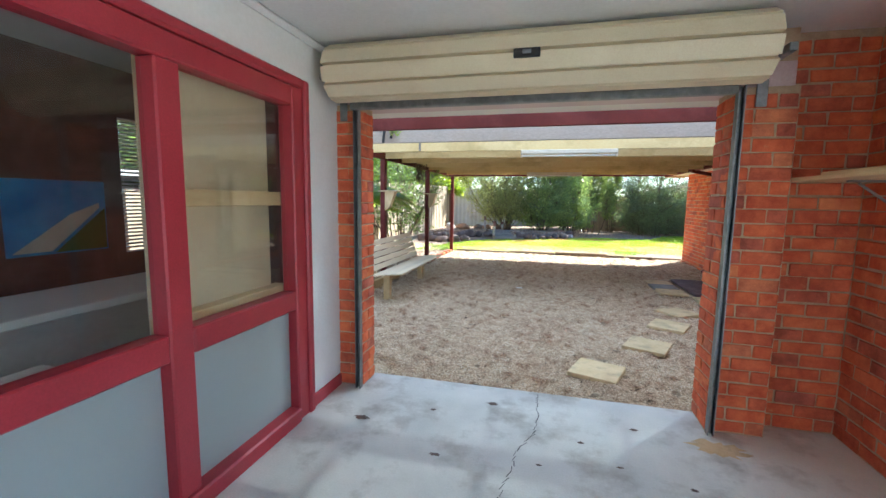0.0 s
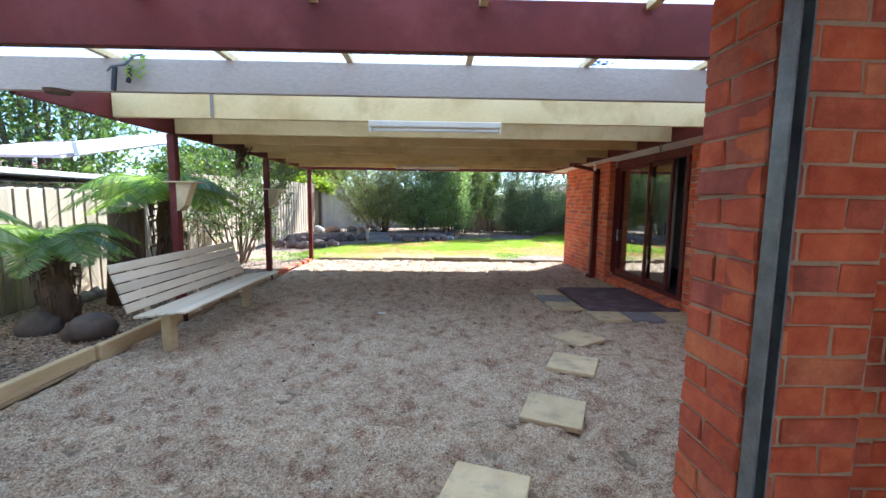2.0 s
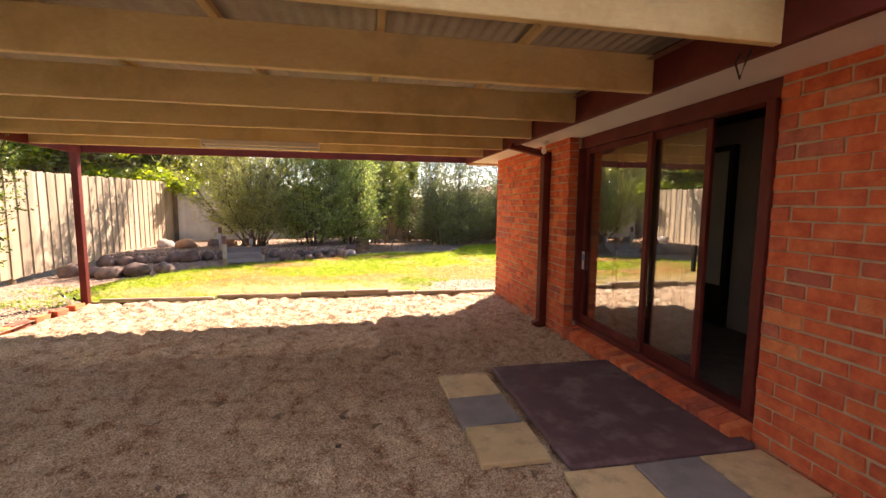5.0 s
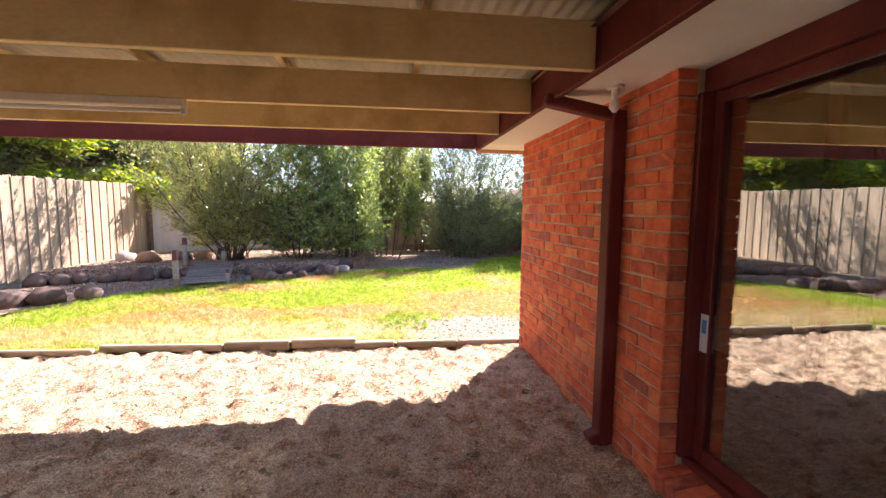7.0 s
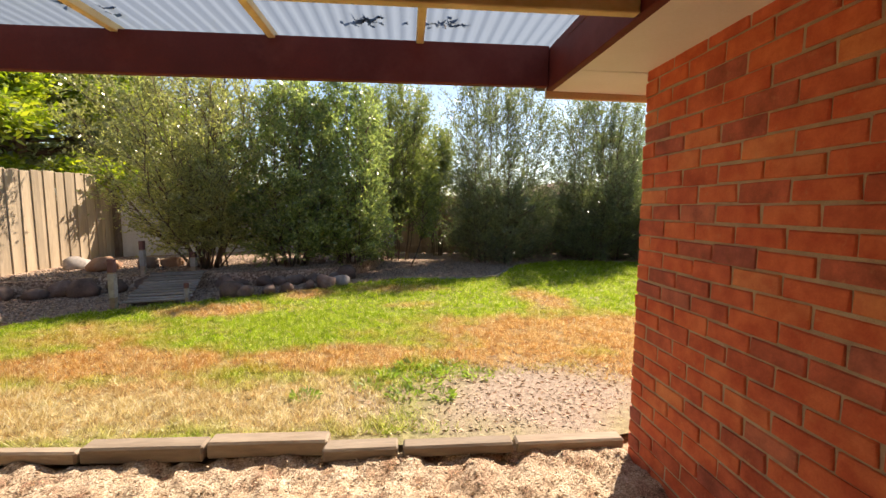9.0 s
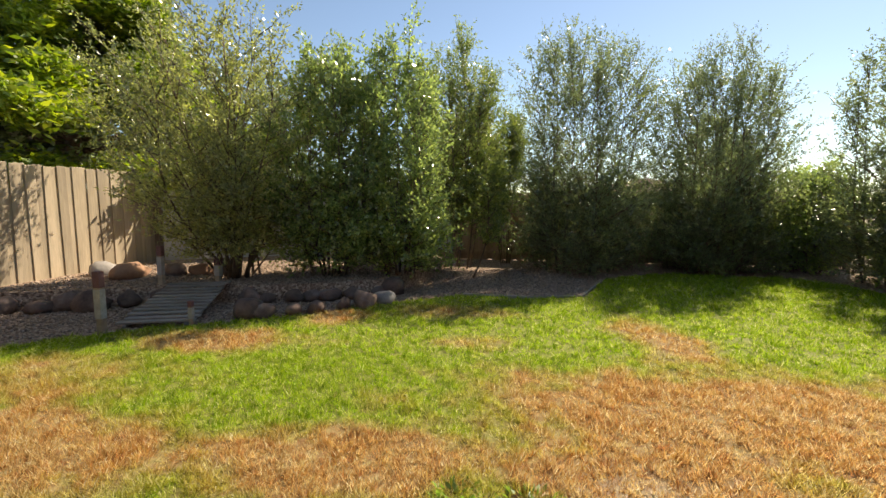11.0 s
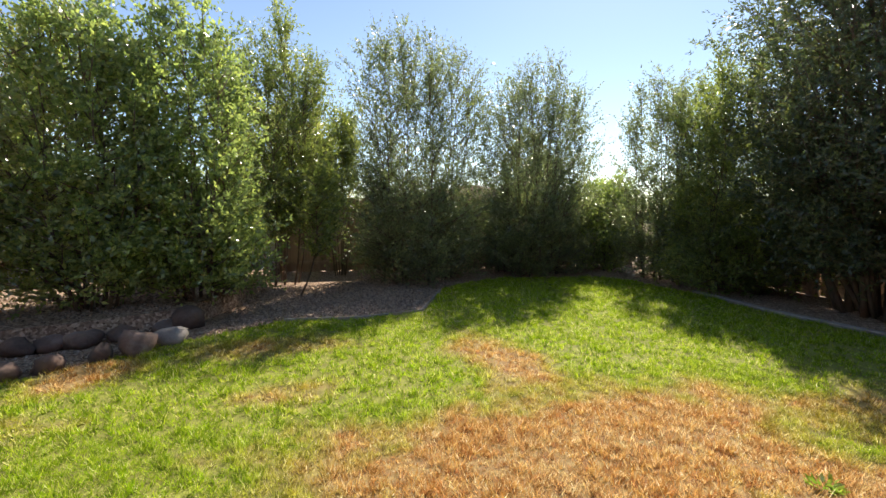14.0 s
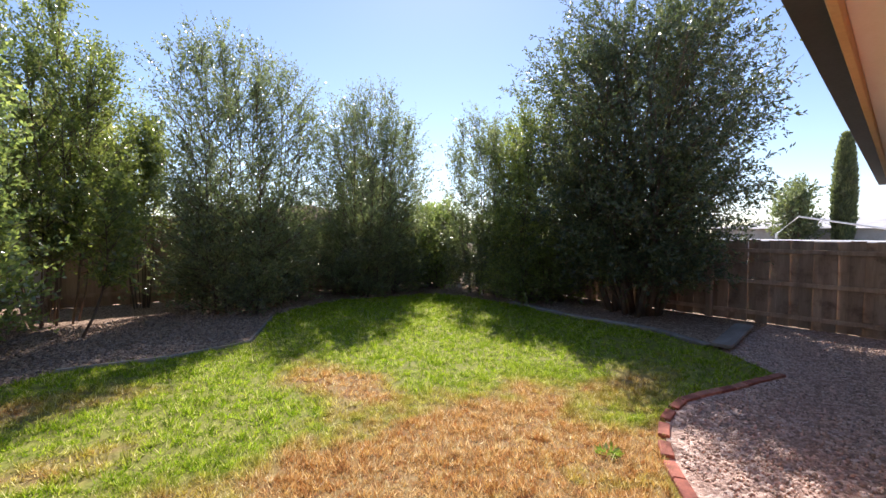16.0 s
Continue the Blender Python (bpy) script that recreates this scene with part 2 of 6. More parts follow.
M_RED = surf("dark_red_paint", (0.09, 0.012, 0.01), (0.14, 0.02, 0.015), 3, 0.6, 90, 0.08, stain=(0.16, 0.035, 0.03), stain_scale=2.2, spec=0.3)
M_REDIN = surf("red_gloss_paint", (0.34, 0.025, 0.04), (0.42, 0.036, 0.052), 3, 0.38, 120, 0.05)
M_CREAM = surf("cream_beam_paint", (0.72, 0.54, 0.24), (0.82, 0.65, 0.32), 2.2, 0.5, 70, 0.1, stain=(0.58, 0.42, 0.17), stain_scale=1.6, stretch=(0.4, 1, 1))
M_CREAMOLD = surf("faded_beam_paint", (0.42, 0.35, 0.28), (0.52, 0.44, 0.36), 2.2, 0.55, 70, 0.1, stain=(0.44, 0.35, 0.26), stain_scale=1.6, stretch=(0.4, 1, 1))
M_WHITE = surf("white_paint", (0.74, 0.72, 0.66), (0.82, 0.8, 0.76), 2.0, 0.6, 60, 0.06)
M_PLASTER = surf("white_plaster", (0.74, 0.74, 0.71), (0.82, 0.82, 0.79), 1.5, 0.75, 40, 0.06)
M_CEIL = surf("ceiling_paint", (0.72, 0.72, 0.7), (0.8, 0.8, 0.78), 1.5, 0.8, 50, 0.04)
M_CONCRETE = surf("concrete_slab", (0.56, 0.57, 0.53), (0.76, 0.76, 0.71), 1.6, 0.6, 90, 0.2, stain=(0.4, 0.385, 0.34), stain_scale=2.4)
M_ROLLER = surf("cream_steel", (0.66, 0.57, 0.38), (0.74, 0.65, 0.45), 3, 0.42, 140, 0.03)
M_STEEL = surf("galvanised_steel", (0.18, 0.195, 0.2), (0.32, 0.34, 0.35), 14, 0.45, 120, 0.05, metal=0.7)
M_BLACK = surf("black_plastic", (0.015, 0.015, 0.016), (0.03, 0.03, 0.03), 8, 0.4, 80, 0.05)
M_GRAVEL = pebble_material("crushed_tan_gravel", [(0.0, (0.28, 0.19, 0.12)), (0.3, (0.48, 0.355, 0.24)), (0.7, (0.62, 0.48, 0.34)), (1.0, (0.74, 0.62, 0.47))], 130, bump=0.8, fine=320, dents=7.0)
M_MULCH = pebble_material("bark_mulch", [(0.0, (0.14, 0.09, 0.06)), (0.4, (0.29, 0.195, 0.135)), (0.75, (0.43, 0.31, 0.22)), (1.0, (0.58, 0.45, 0.34))], 38, bump=0.9)
M_STONES = pebble_material("pink_gravel", [(0.0, (0.3, 0.205, 0.16)), (0.4, (0.5, 0.36, 0.29)), (0.75, (0.64, 0.48, 0.4)), (1.0, (0.76, 0.63, 0.54))], 34, bump=1.0)
M_EARTH = pebble_material("dry_earth", [(0.0, (0.17, 0.12, 0.08)), (0.5, (0.28, 0.21, 0.14)), (1.0, (0.4, 0.32, 0.23))], 22, bump=0.6)
M_PAVER = surf("sandstone_paver", (0.56, 0.42, 0.22), (0.68, 0.54, 0.32), 5, 0.8, 120, 0.15, stain=(0.42, 0.33, 0.2), stain_scale=6, vary=0.2)
M_PAVERG = surf("grey_paver", (0.2, 0.19, 0.19), (0.3, 0.28, 0.28), 5, 0.8, 120, 0.15, vary=0.2)
M_MAT = surf("dark_rubber_mat", (0.085, 0.045, 0.055), (0.14, 0.085, 0.095), 6, 0.75, 160, 0.3, stain=(0.2, 0.15, 0.15), stain_scale=3)
M_PINE = surf("treated_pine", (0.52, 0.37, 0.18), (0.68, 0.52, 0.29), 6, 0.6, 60, 0.12, stretch=(1, 0.15, 1), vary=0.25)
M_BENCH = surf("bench_slat_paint", (0.62, 0.5, 0.34), (0.74, 0.62, 0.45), 6, 0.55, 60, 0.1, stretch=(1, 0.15, 1), vary=0.2)
M_SLEEPER = surf("weathered_sleeper", (0.22, 0.165, 0.11), (0.4, 0.32, 0.23), 7, 0.85, 50, 0.4, stretch=(0.2, 1, 1), vary=0.5)
M_PALING = surf("weathered_paling", (0.32, 0.25, 0.165), (0.5, 0.395, 0.265), 6, 0.85, 45, 0.35, stretch=(1, 1, 0.12), vary=0.45)
M_PALER = surf("brown_paling", (0.26, 0.18, 0.12), (0.44, 0.32, 0.22), 6, 0.85, 45, 0.35, stretch=(1, 1, 0.12), vary=0.45)
M_PALEE = surf("grey_brown_paling", (0.27, 0.2, 0.14), (0.5, 0.385, 0.28), 6, 0.85, 45, 0.4, stain=(0.2, 0.14, 0.1), stain_scale=3.5, stretch=(1, 1, 0.12), vary=0.6)
M_ROCK = surf("field_stone", (0.1, 0.065, 0.05), (0.24, 0.16, 0.12), 5, 0.9, 40, 0.6, stain=(0.25, 0.2, 0.17), stain_scale=3, vary=0.7)
M_METALF = surf("pale_steel_fence", (0.5, 0.49, 0.47), (0.6, 0.59, 0.57), 2, 0.5, 60, 0.04, stain=(0.42, 0.4, 0.37))
M_BARK = surf("bark", (0.1, 0.07, 0.05), (0.22, 0.16, 0.11), 12, 0.9, 60, 0.6, stretch=(1, 1, 0.25))
M_FERNBARK = surf("fibrous_trunk", (0.08, 0.045, 0.03), (0.2, 0.12, 0.08), 16, 0.95, 50, 0.8, stretch=(1, 1, 0.2))
M_GLASS = glass_material("clear_glass", (0.78, 0.8, 0.78), 0.0, 1.0, 0.3)
M_GLASSIN = glass_material("tinted_glass", (0.95, 0.96, 0.95), 0.02, 0.6, 0.035)
M_LINTEL = surf("pale_mauve_paint", (0.55, 0.42, 0.42), (0.64, 0.5, 0.5), 3, 0.4, 60, 0.06)
M_SHEET = surf("old_metal_roofing", (0.28, 0.245, 0.205), (0.38, 0.335, 0.285), 4, 0.6, 50, 0.1)
M_TUBE = surf("lamp_plastic", (0.66, 0.6, 0.48), (0.74, 0.68, 0.56), 6, 0.4, 60, 0.03)
M_DARKIN = surf("room_wall_paint", (0.5, 0.46, 0.42), (0.58, 0.54, 0.5), 2, 0.8, 40, 0.05)
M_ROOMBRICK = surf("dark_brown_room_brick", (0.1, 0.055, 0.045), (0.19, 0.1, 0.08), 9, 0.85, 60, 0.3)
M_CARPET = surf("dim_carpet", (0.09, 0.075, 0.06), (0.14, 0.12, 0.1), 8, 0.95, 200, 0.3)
M_CURTAIN = surf("sheer_curtain", (0.6, 0.58, 0.54), (0.7, 0.68, 0.64), 5, 0.9, 150, 0.1)
M_BOARD = surf("beige_board", (0.58, 0.48, 0.3), (0.66, 0.56, 0.38), 2, 0.6, 50, 0.05)
M_BLUEB = surf("blue_grey_board", (0.3, 0.38, 0.4), (0.38, 0.46, 0.47), 2, 0.6, 50, 0.05)
M_GUTTER = surf("dark_gutter", (0.03, 0.035, 0.03), (0.05, 0.055, 0.05), 6, 0.45, 60, 0.05)
M_FASCIA = surf("tan_fascia", (0.52, 0.36, 0.18), (0.6, 0.43, 0.23), 3, 0.6, 60, 0.06)
M_ROOF = surf("concrete_roof_tile", (0.2, 0.1, 0.07), (0.3, 0.16, 0.11), 4, 0.85, 40, 0.3)
M_LEAF = leaf_material("glossy_shrub_leaf", (0.165, 0.215, 0.11), (0.25, 0.315, 0.15), (0.42, 0.46, 0.2), 0.2, 0.48)
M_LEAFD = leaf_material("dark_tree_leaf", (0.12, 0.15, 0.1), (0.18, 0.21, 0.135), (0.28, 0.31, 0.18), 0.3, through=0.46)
M_LEAFO = leaf_material("olive_shrub_leaf", (0.19, 0.2, 0.1), (0.29, 0.295, 0.14), (0.44, 0.43, 0.18), 0.28, 0.45)
M_LEAFK = leaf_material("deep_green_leaf", (0.06, 0.085, 0.055), (0.1, 0.13, 0.075), (0.19, 0.2, 0.1), 0.42, through=0.4)
M_LEAFT = leaf_material("yellow_green_leaf", (0.12, 0.155, 0.06), (0.19, 0.23, 0.085), (0.33, 0.35, 0.12), 0.34, 0.5)
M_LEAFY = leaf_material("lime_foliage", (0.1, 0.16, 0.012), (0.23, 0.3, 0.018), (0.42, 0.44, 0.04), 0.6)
M_FROND = leaf_material("fern_frond", (0.15, 0.23, 0.05), (0.24, 0.32, 0.07), (0.4, 0.43, 0.13), 0.5, 0.6)
M_LEAFL = leaf_material("light_green_leaf", (0.06, 0.1, 0.025), (0.11, 0.17, 0.04), (0.2, 0.25, 0.07))
M_WEED = leaf_material("weed_leaf", (0.13, 0.2, 0.04), (0.2, 0.3, 0.06), (0.3, 0.38, 0.09), 0.5)
M_PALEROCK = surf("pale_stone", (0.19, 0.17, 0.15), (0.36, 0.32, 0.28), 6, 0.9, 40, 0.5, vary=0.3)
M_TANROCK = surf("tan_stone", (0.26, 0.14, 0.08), (0.42, 0.24, 0.14), 5, 0.9, 40, 0.5, vary=0.4)
M_DARKROCK = surf("dark_stone", (0.09, 0.065, 0.055), (0.17, 0.125, 0.1), 6, 0.9, 40, 0.5, vary=0.3)
M_GREYWOOD = surf("grey_weathered_wood", (0.22, 0.19, 0.16), (0.36, 0.32, 0.27), 7, 0.85, 50, 0.4, stretch=(0.3, 1, 1), vary=0.4)
M_CHIP = surf("gravel_chip", (0.44, 0.31, 0.19), (0.76, 0.6, 0.42), 30, 0.9, 90, 0.2, vary=0.7, island=True)
M_STONECHIP = surf("stone_chip", (0.42, 0.3, 0.23), (0.68, 0.53, 0.43), 30, 0.85, 90, 0.2, vary=0.9, island=True)
M_CHIPBARK = surf("bark_chip", (0.2, 0.14, 0.1), (0.44, 0.34, 0.26), 30, 0.9, 90, 0.2, vary=0.9, island=True)
M_SEA = surf("printed_sea", (0.02, 0.16, 0.42), (0.12, 0.4, 0.7), 3, 0.5, 30, 0.0)
M_SAND = surf("printed_sand", (0.6, 0.52, 0.4), (0.7, 0.62, 0.5), 6, 0.5, 30, 0.0)
M_WORN = surf("worn_pale_paint", (0.3, 0.28, 0.25), (0.46, 0.44, 0.4), 9, 0.85, 50, 0.3)
M_FADED = surf("faded_red_paint", (0.14, 0.06, 0.055), (0.2, 0.1, 0.09), 9, 0.85, 50, 0.3)
M_LAWN = lawn_material("lawn_soil", True, False)
M_BLADE = lawn_material("grass_blade", False, True)


def frosted():
    m, t, p, pos = blank("frosted_glass")
    p.inputs["Base Color"].default_value = (0.56, 0.62, 0.62, 1)
    p.inputs["Roughness"].default_value = 0.3
    tr = node(t, "ShaderNodeBsdfTranslucent", Color=(0.7, 0.75, 0.74, 1))
    cl = node(t, "ShaderNodeBsdfTransparent", Color=(0.9, 0.93, 0.92, 1))
    a, b = t.nodes.new("ShaderNodeMixShader"), t.nodes.new("ShaderNodeMixShader")
    a.inputs[0].default_value, b.inputs[0].default_value = 0.25, 0.3
    t.links.new(p.outputs[0], a.inputs[1])
    t.links.new(tr.outputs[0], a.inputs[2])
    t.links.new(a.outputs[0], b.inputs[1])
    t.links.new(cl.outputs[0], b.inputs[2])
    t.links.new(b.outputs[0], t.nodes["Material Output"].inputs["Surface"])
    return m


def clear_sheet(name, tint):
    m, t, p, pos = blank(name)
    tr = node(t, "ShaderNodeBsdfTranslucent", Color=(*tint, 1))
    cl = node(t, "ShaderNodeBsdfTransparent", Color=(0.7, 0.8, 0.85, 1))
    mx = t.nodes.new("ShaderNodeMixShader")
    t.links.new(ramp(t, noise_tex(t, pos, 2.0, 5.0, 0.7), [(0.35, (0.02, 0.02, 0.02)), (0.7, (0.06, 0.06, 0.06))]), mx.inputs[0])
    t.links.new(tr.outputs[0], mx.inputs[1])
    t.links.new(cl.outputs[0], mx.inputs[2])
    t.links.new(mx.outputs[0], t.nodes["Material Output"].inputs["Surface"])
    return m


M_CLEAR = clear_sheet("clear_roof_sheet", (0.38, 0.43, 0.5))
M_CLEAR2 = clear_sheet("smoky_roof_sheet", (0.15, 0.185, 0.22))


# ---- mesh helpers ----
def obj(name, mesh_data, material, parent=None, label=""):
    ob = new(name, mesh_data)
    if material is not None and not mesh_data.materials:
        mesh_data.materials.append(material)
    if parent is not None:
        ob.parent = parent
        ob.matrix_parent_inverse = parent.matrix_world.inverted()
    if label:
        ob["label"] = label
    return ob


def part(name, bm, material, parent=None, label="", smooth=False):
    """Links a bmesh as ONE mesh object, under a thing or part if one is given."""
    me = bpy.data.meshes.new(name)
    bm.to_mesh(me)
    bm.free()
    if smooth:
        me.polygons.foreach_set("use_smooth", [True] * len(me.polygons))
    return obj(name, me, material, parent, label)


def thing(name, at, label, category, group="", kind=""):
    e = new(name)
    e.matrix_world = Matrix.Translation(at)
    bpy.context.view_layer.update()
    return tagged(e, label, category, group, kind)


def box(x0, x1, y0, y1, z0, z1, bevel=0.0, bm=None):
    """An axis-aligned box in a bmesh, its edges eased."""
    own = bm is None
    bm = bmesh.new() if own else bm
    r = bmesh.ops.create_cube(bm, size=1.0)
    for v in r["verts"]:
        v.co = Vector(((x0 + x1) / 2 + v.co.x * (x1 - x0), (y0 + y1) / 2 + v.co.y * (y1 - y0), (z0 + z1) / 2 + v.co.z * (z1 - z0)))
    if bevel:
        edges = list({e for v in r["verts"] for e in v.link_edges})
        bmesh.ops.bevel(bm, geom=edges, offset=bevel, segments=1, affect="EDGES")
    return bm


def beam(p, q, w, h, bevel=0.006, bm=None):
    """A timber of width w and height h from p to q (centres of its ends)."""
    p, q = Vector(p), Vector(q)
    d = q - p
    made = box(-w / 2, w / 2, 0, d.length, -h / 2, h / 2, bevel)
    yaw = math.atan2(-d.x, d.y)
    pitch = math.asin(max(-1, min(1, d.z / d.length)))
    bmesh.ops.transform(made, matrix=Matrix.Translation(p) @ Euler((pitch, 0, yaw)).to_matrix().to_4x4(), verts=made.verts)
    if bm is None:
        return made
    me = bpy.data.meshes.new("tmp")
    made.to_mesh(me)
    made.free()
    bm.from_mesh(me)
    bpy.data.meshes.remove(me)
    return bm


def tube(points, radii, seg=8, bm=None):
    """A tapered tube along a polyline."""
    bm = bmesh.new() if bm is None else bm
    pts = [Vector(p) for p in points]
    rings = []
    for i, p in enumerate(pts):
        d = (pts[min(i + 1, len(pts) - 1)] - pts[max(i - 1, 0)]).normalized()
        a = d.orthogonal().normalized()
        b = d.cross(a)
        rings.append([bm.verts.new(p + radii[i] * (math.cos(2 * math.pi * k / seg) * a + math.sin(2 * math.pi * k / seg) * b)) for k in range(seg)])
    for r0, r1 in zip(rings, rings[1:]):
        for k in range(seg):
            bm.faces.new((r0[k], r0[(k + 1) % seg], r1[(k + 1) % seg], r1[k]))
    bm.faces.new(rings[0][::-1])
    bm.faces.new(rings[-1])
    return bm


def sheet(points, z):
    """A flat patch of ground from its outline."""
    bm = bmesh.new()
    f = bm.faces.new([bm.verts.new((x, y, z)) for x, y in points])
    if f.normal.z < 0:
        f.normal_flip()
    bmesh.ops.triangulate(bm, faces=bm.faces[:])
    return bm


def inside(x, y, poly):
    hit = np.zeros(len(x), bool)
    for (x0, y0), (x1, y1) in zip(poly, poly[1:] + poly[:1]):
        if y0 != y1:
            hit ^= ((y0 > y) != (y1 > y)) & (x < (x1 - x0) * (y - y0) / (y1 - y0) + x0)
    return hit


def raw_mesh(name, verts, faces):
    """A mesh from arrays: verts n x 3, faces m x k."""
    me = bpy.data.meshes.new(name)
    faces = np.asarray(faces, np.int32)
    me.vertices.add(len(verts))
    me.vertices.foreach_set("co", np.asarray(verts, np.float32).ravel())
    me.loops.add(faces.size)
    me.loops.foreach_set("vertex_index", faces.ravel())
    me.polygons.add(len(faces))
    me.polygons.foreach_set("loop_start", np.arange(0, faces.size, faces.shape[1], dtype=np.int32))
    me.update(calc_edges=True)
    return me


# ---- bricks ----
BL, BH, BD, CO = 0.23, 0.076, 0.11, 0.0862
brick_meshes = {}


def brick_mesh(length):
    """Three slightly uneven bricks of one length, along x, centred, face towards -y."""
    key = round(length, 3)
    if key not in brick_meshes:
        rng = random.Random(int(key * 1000))
        made = []
        for _ in range(3):
            bm = box(-key / 2, key / 2, -BD / 2, BD / 2, -BH / 2, BH / 2, 0.005)
            for v in bm.verts:
                v.co += Vector((rng.uniform(-1, 1) * 0.004, rng.uniform(-1, 1) * 0.002, rng.uniform(-1, 1) * 0.0038))
            me = bpy.data.meshes.new("brick")
            bm.to_mesh(me)
            bm.free()
            me.materials.append(M_BRICK)
            made.append(me)
        brick_meshes[key] = made
    return brick_meshes[key]


brick_rng = random.Random(5)


def lay(parent, x, y, z, length, yaw):
    """One brick, its face's middle at x, y and its bed at z; it faces -y, turned by yaw."""
    ob = bpy.data.objects.new("brick", brick_rng.choice(brick_meshes[round(length, 3)] if round(length, 3) in brick_meshes else brick_mesh(length)))
    scene.collection.objects.link(ob)
    out = brick_rng.uniform(-0.004, 0.002)
    ob.matrix_world = pose(x, y, z + BH / 2, 0, 0, yaw + brick_rng.uniform(-0.35, 0.35)) @ Matrix.Translation((0, BD / 2 - out, 0))
    ob.parent = parent
    ob.matrix_parent_inverse = parent.matrix_world.inverted()


def brick_face(parent, p0, p1, z0, courses, yaw, openings=(), shift=0.0):
    """Running-bond facing from p0 to p1 (left to right, seen from its front). Openings: (u0, u1, z0, z1)."""
    (x0, y0), (x1, y1) = p0, p1
    total = math.hypot(x1 - x0, y1 - y0)
    ux, uy = (x1 - x0) / total, (y1 - y0) / total
    for c in range(courses):
        z = z0 + c * CO
        spans = [(0.0, total)]
        for a, b, za, zb in openings:
            if z + BH > za + 0.01 and z < zb - 0.01:
                spans = [s for lo, hi in spans for s in ((lo, min(hi, a)), (max(lo, b), hi)) if s[1] - s[0] > 0.03]
        for lo, hi in spans:
            u = lo
            first = (c % 2 == 0) ^ (shift > 0)
            while u < hi - 0.03:
                n = BL if (first or u > lo) else BD
                first = False if u > lo else first
                n = min(n, hi - u)
                if hi - u - n < 0.05:
                    n = hi - u
                n = round(n, 2) if n not in (BL, BD) else n
                lay(parent, x0 + ux * (u + n / 2), y0 + uy * (u + n / 2), z, n, yaw)
                u += n + 0.01


# ---- ground ----
def structure(ob, label, category):
    return tagged(ob, label, category, "", "structure")


structure(part("ground", sheet([(-400, -400), (400, -400), (400, 400), (-400, 400)], -0.06), M_EARTH), "dry brown earth reaching beyond the fences", "ground")

LAWN = [(-2.75, 12.3), (3.4, 12.3), (4.7, 12.6), (4.95, 13.3), (5.3, 13.58), (5.9, 13.86), (6.5, 13.95), (7.2, 13.77), (8.1, 13.6), (8.75, 14.35), (9.2, 15.2), (9.08, 17.0), (9.3, 18.2), (9.2, 20.0), (8.8, 20.8), (7.9, 20.9), (6.6, 21.2), (5.4, 20.7), (4.8, 20.2), (4.0, 18.5), (3.0, 18.35), (2.0, 18.5), (1.02, 17.9), (-0.13, 16.97), (-1.1, 16.5), (-1.67, 16.27), (-2.38, 15.76), (-2.8, 15.2), (-3.4, 14.2), (-3.6, 13.0)]
structure(part("lawn", sheet(LAWN, 0.0), M_LAWN), "lawn soil under patchy green and straw-brown grass", "lawn")
structure(part("garden_bed", sheet([(-5.0, 3.25), (-2.8, 3.25), (-2.8, 10.0), (-2.9, 12.3), (-3.7, 13.0), (-3.4, 14.3), (-2.7, 15.3), (-5.0, 16.3)], 0.0), M_MULCH), "mulched side garden bed beside the patio", "garden bed")
structure(part("bark_path", sheet([(-5.0, 16.3), (-2.7, 15.3), (-2.38, 15.76), (-1.67, 16.27), (-1.1, 16.5), (-0.13, 16.97), (1.02, 17.9), (2.0, 18.5), (3.0, 18.35), (4.0, 18.5), (4.8, 20.2), (5.4, 20.7), (6.6, 21.2), (8.8, 20.8), (9.2, 20.0), (11.3, 20.0), (11.3, 23.6), (-4.9, 23.6)], -0.012), M_MULCH), "bark mulch bed along the back fence", "garden bed")
structure(part("side_bed", sheet([(9.2, 15.2), (8.75, 14.35), (11.3, 14.4), (11.3, 20.0), (9.2, 20.0), (9.3, 18.2), (9.08, 17.0)], 0.004), M_MULCH), "dark mulch bed under the big tree", "garden bed")
structure(part("gravel_court", sheet([(4.7, 12.6), (4.7, 12.17), (11.3, 12.17), (11.3, 14.4), (8.75, 14.35), (8.1, 13.6), (7.2, 13.77), (6.5, 13.95), (5.9, 13.86), (5.3, 13.58), (4.95, 13.3)], 0.008), M_STONES), "pinkish grey loose gravel beside the house", "gravel")


def dents_at(x, y, seed):
    return 0.4 * noise.noise((x * 2.6, y * 2.6, seed)) + 1.9 * min(0.2, noise.noise((x * 6.2, y * 6.2, seed + 9))) + 0.7 * noise.noise((x * 16, y * 16, seed + 4))


def uneven(name, x0, x1, y0, y1, step, z, height, seed, material):
    """Trodden loose ground: a fine net with dents and ridges."""
    nx, ny = int((x1 - x0) / step) + 1, int((y1 - y0) / step) + 1
    gx, gy = np.meshgrid(np.linspace(x0, x1, nx), np.linspace(y0, y1, ny))
    zz = np.zeros(gx.size)
    for i, (x, y) in enumerate(zip(gx.ravel(), gy.ravel())):
        zz[i] = z + height * dents_at(x, y, seed)
    idx = np.arange(nx * ny).reshape(ny, nx)
    faces = np.stack([idx[:-1, :-1], idx[:-1, 1:], idx[1:, 1:], idx[1:, :-1]], -1).reshape(-1, 4)
    me = raw_mesh(name, np.column_stack([gx.ravel(), gy.ravel(), zz]), faces)
    me.polygons.foreach_set("use_smooth", [True] * len(me.polygons))
    return obj(name, me, material)


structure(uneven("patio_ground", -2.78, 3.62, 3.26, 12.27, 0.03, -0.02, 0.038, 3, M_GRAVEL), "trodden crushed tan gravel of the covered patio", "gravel")
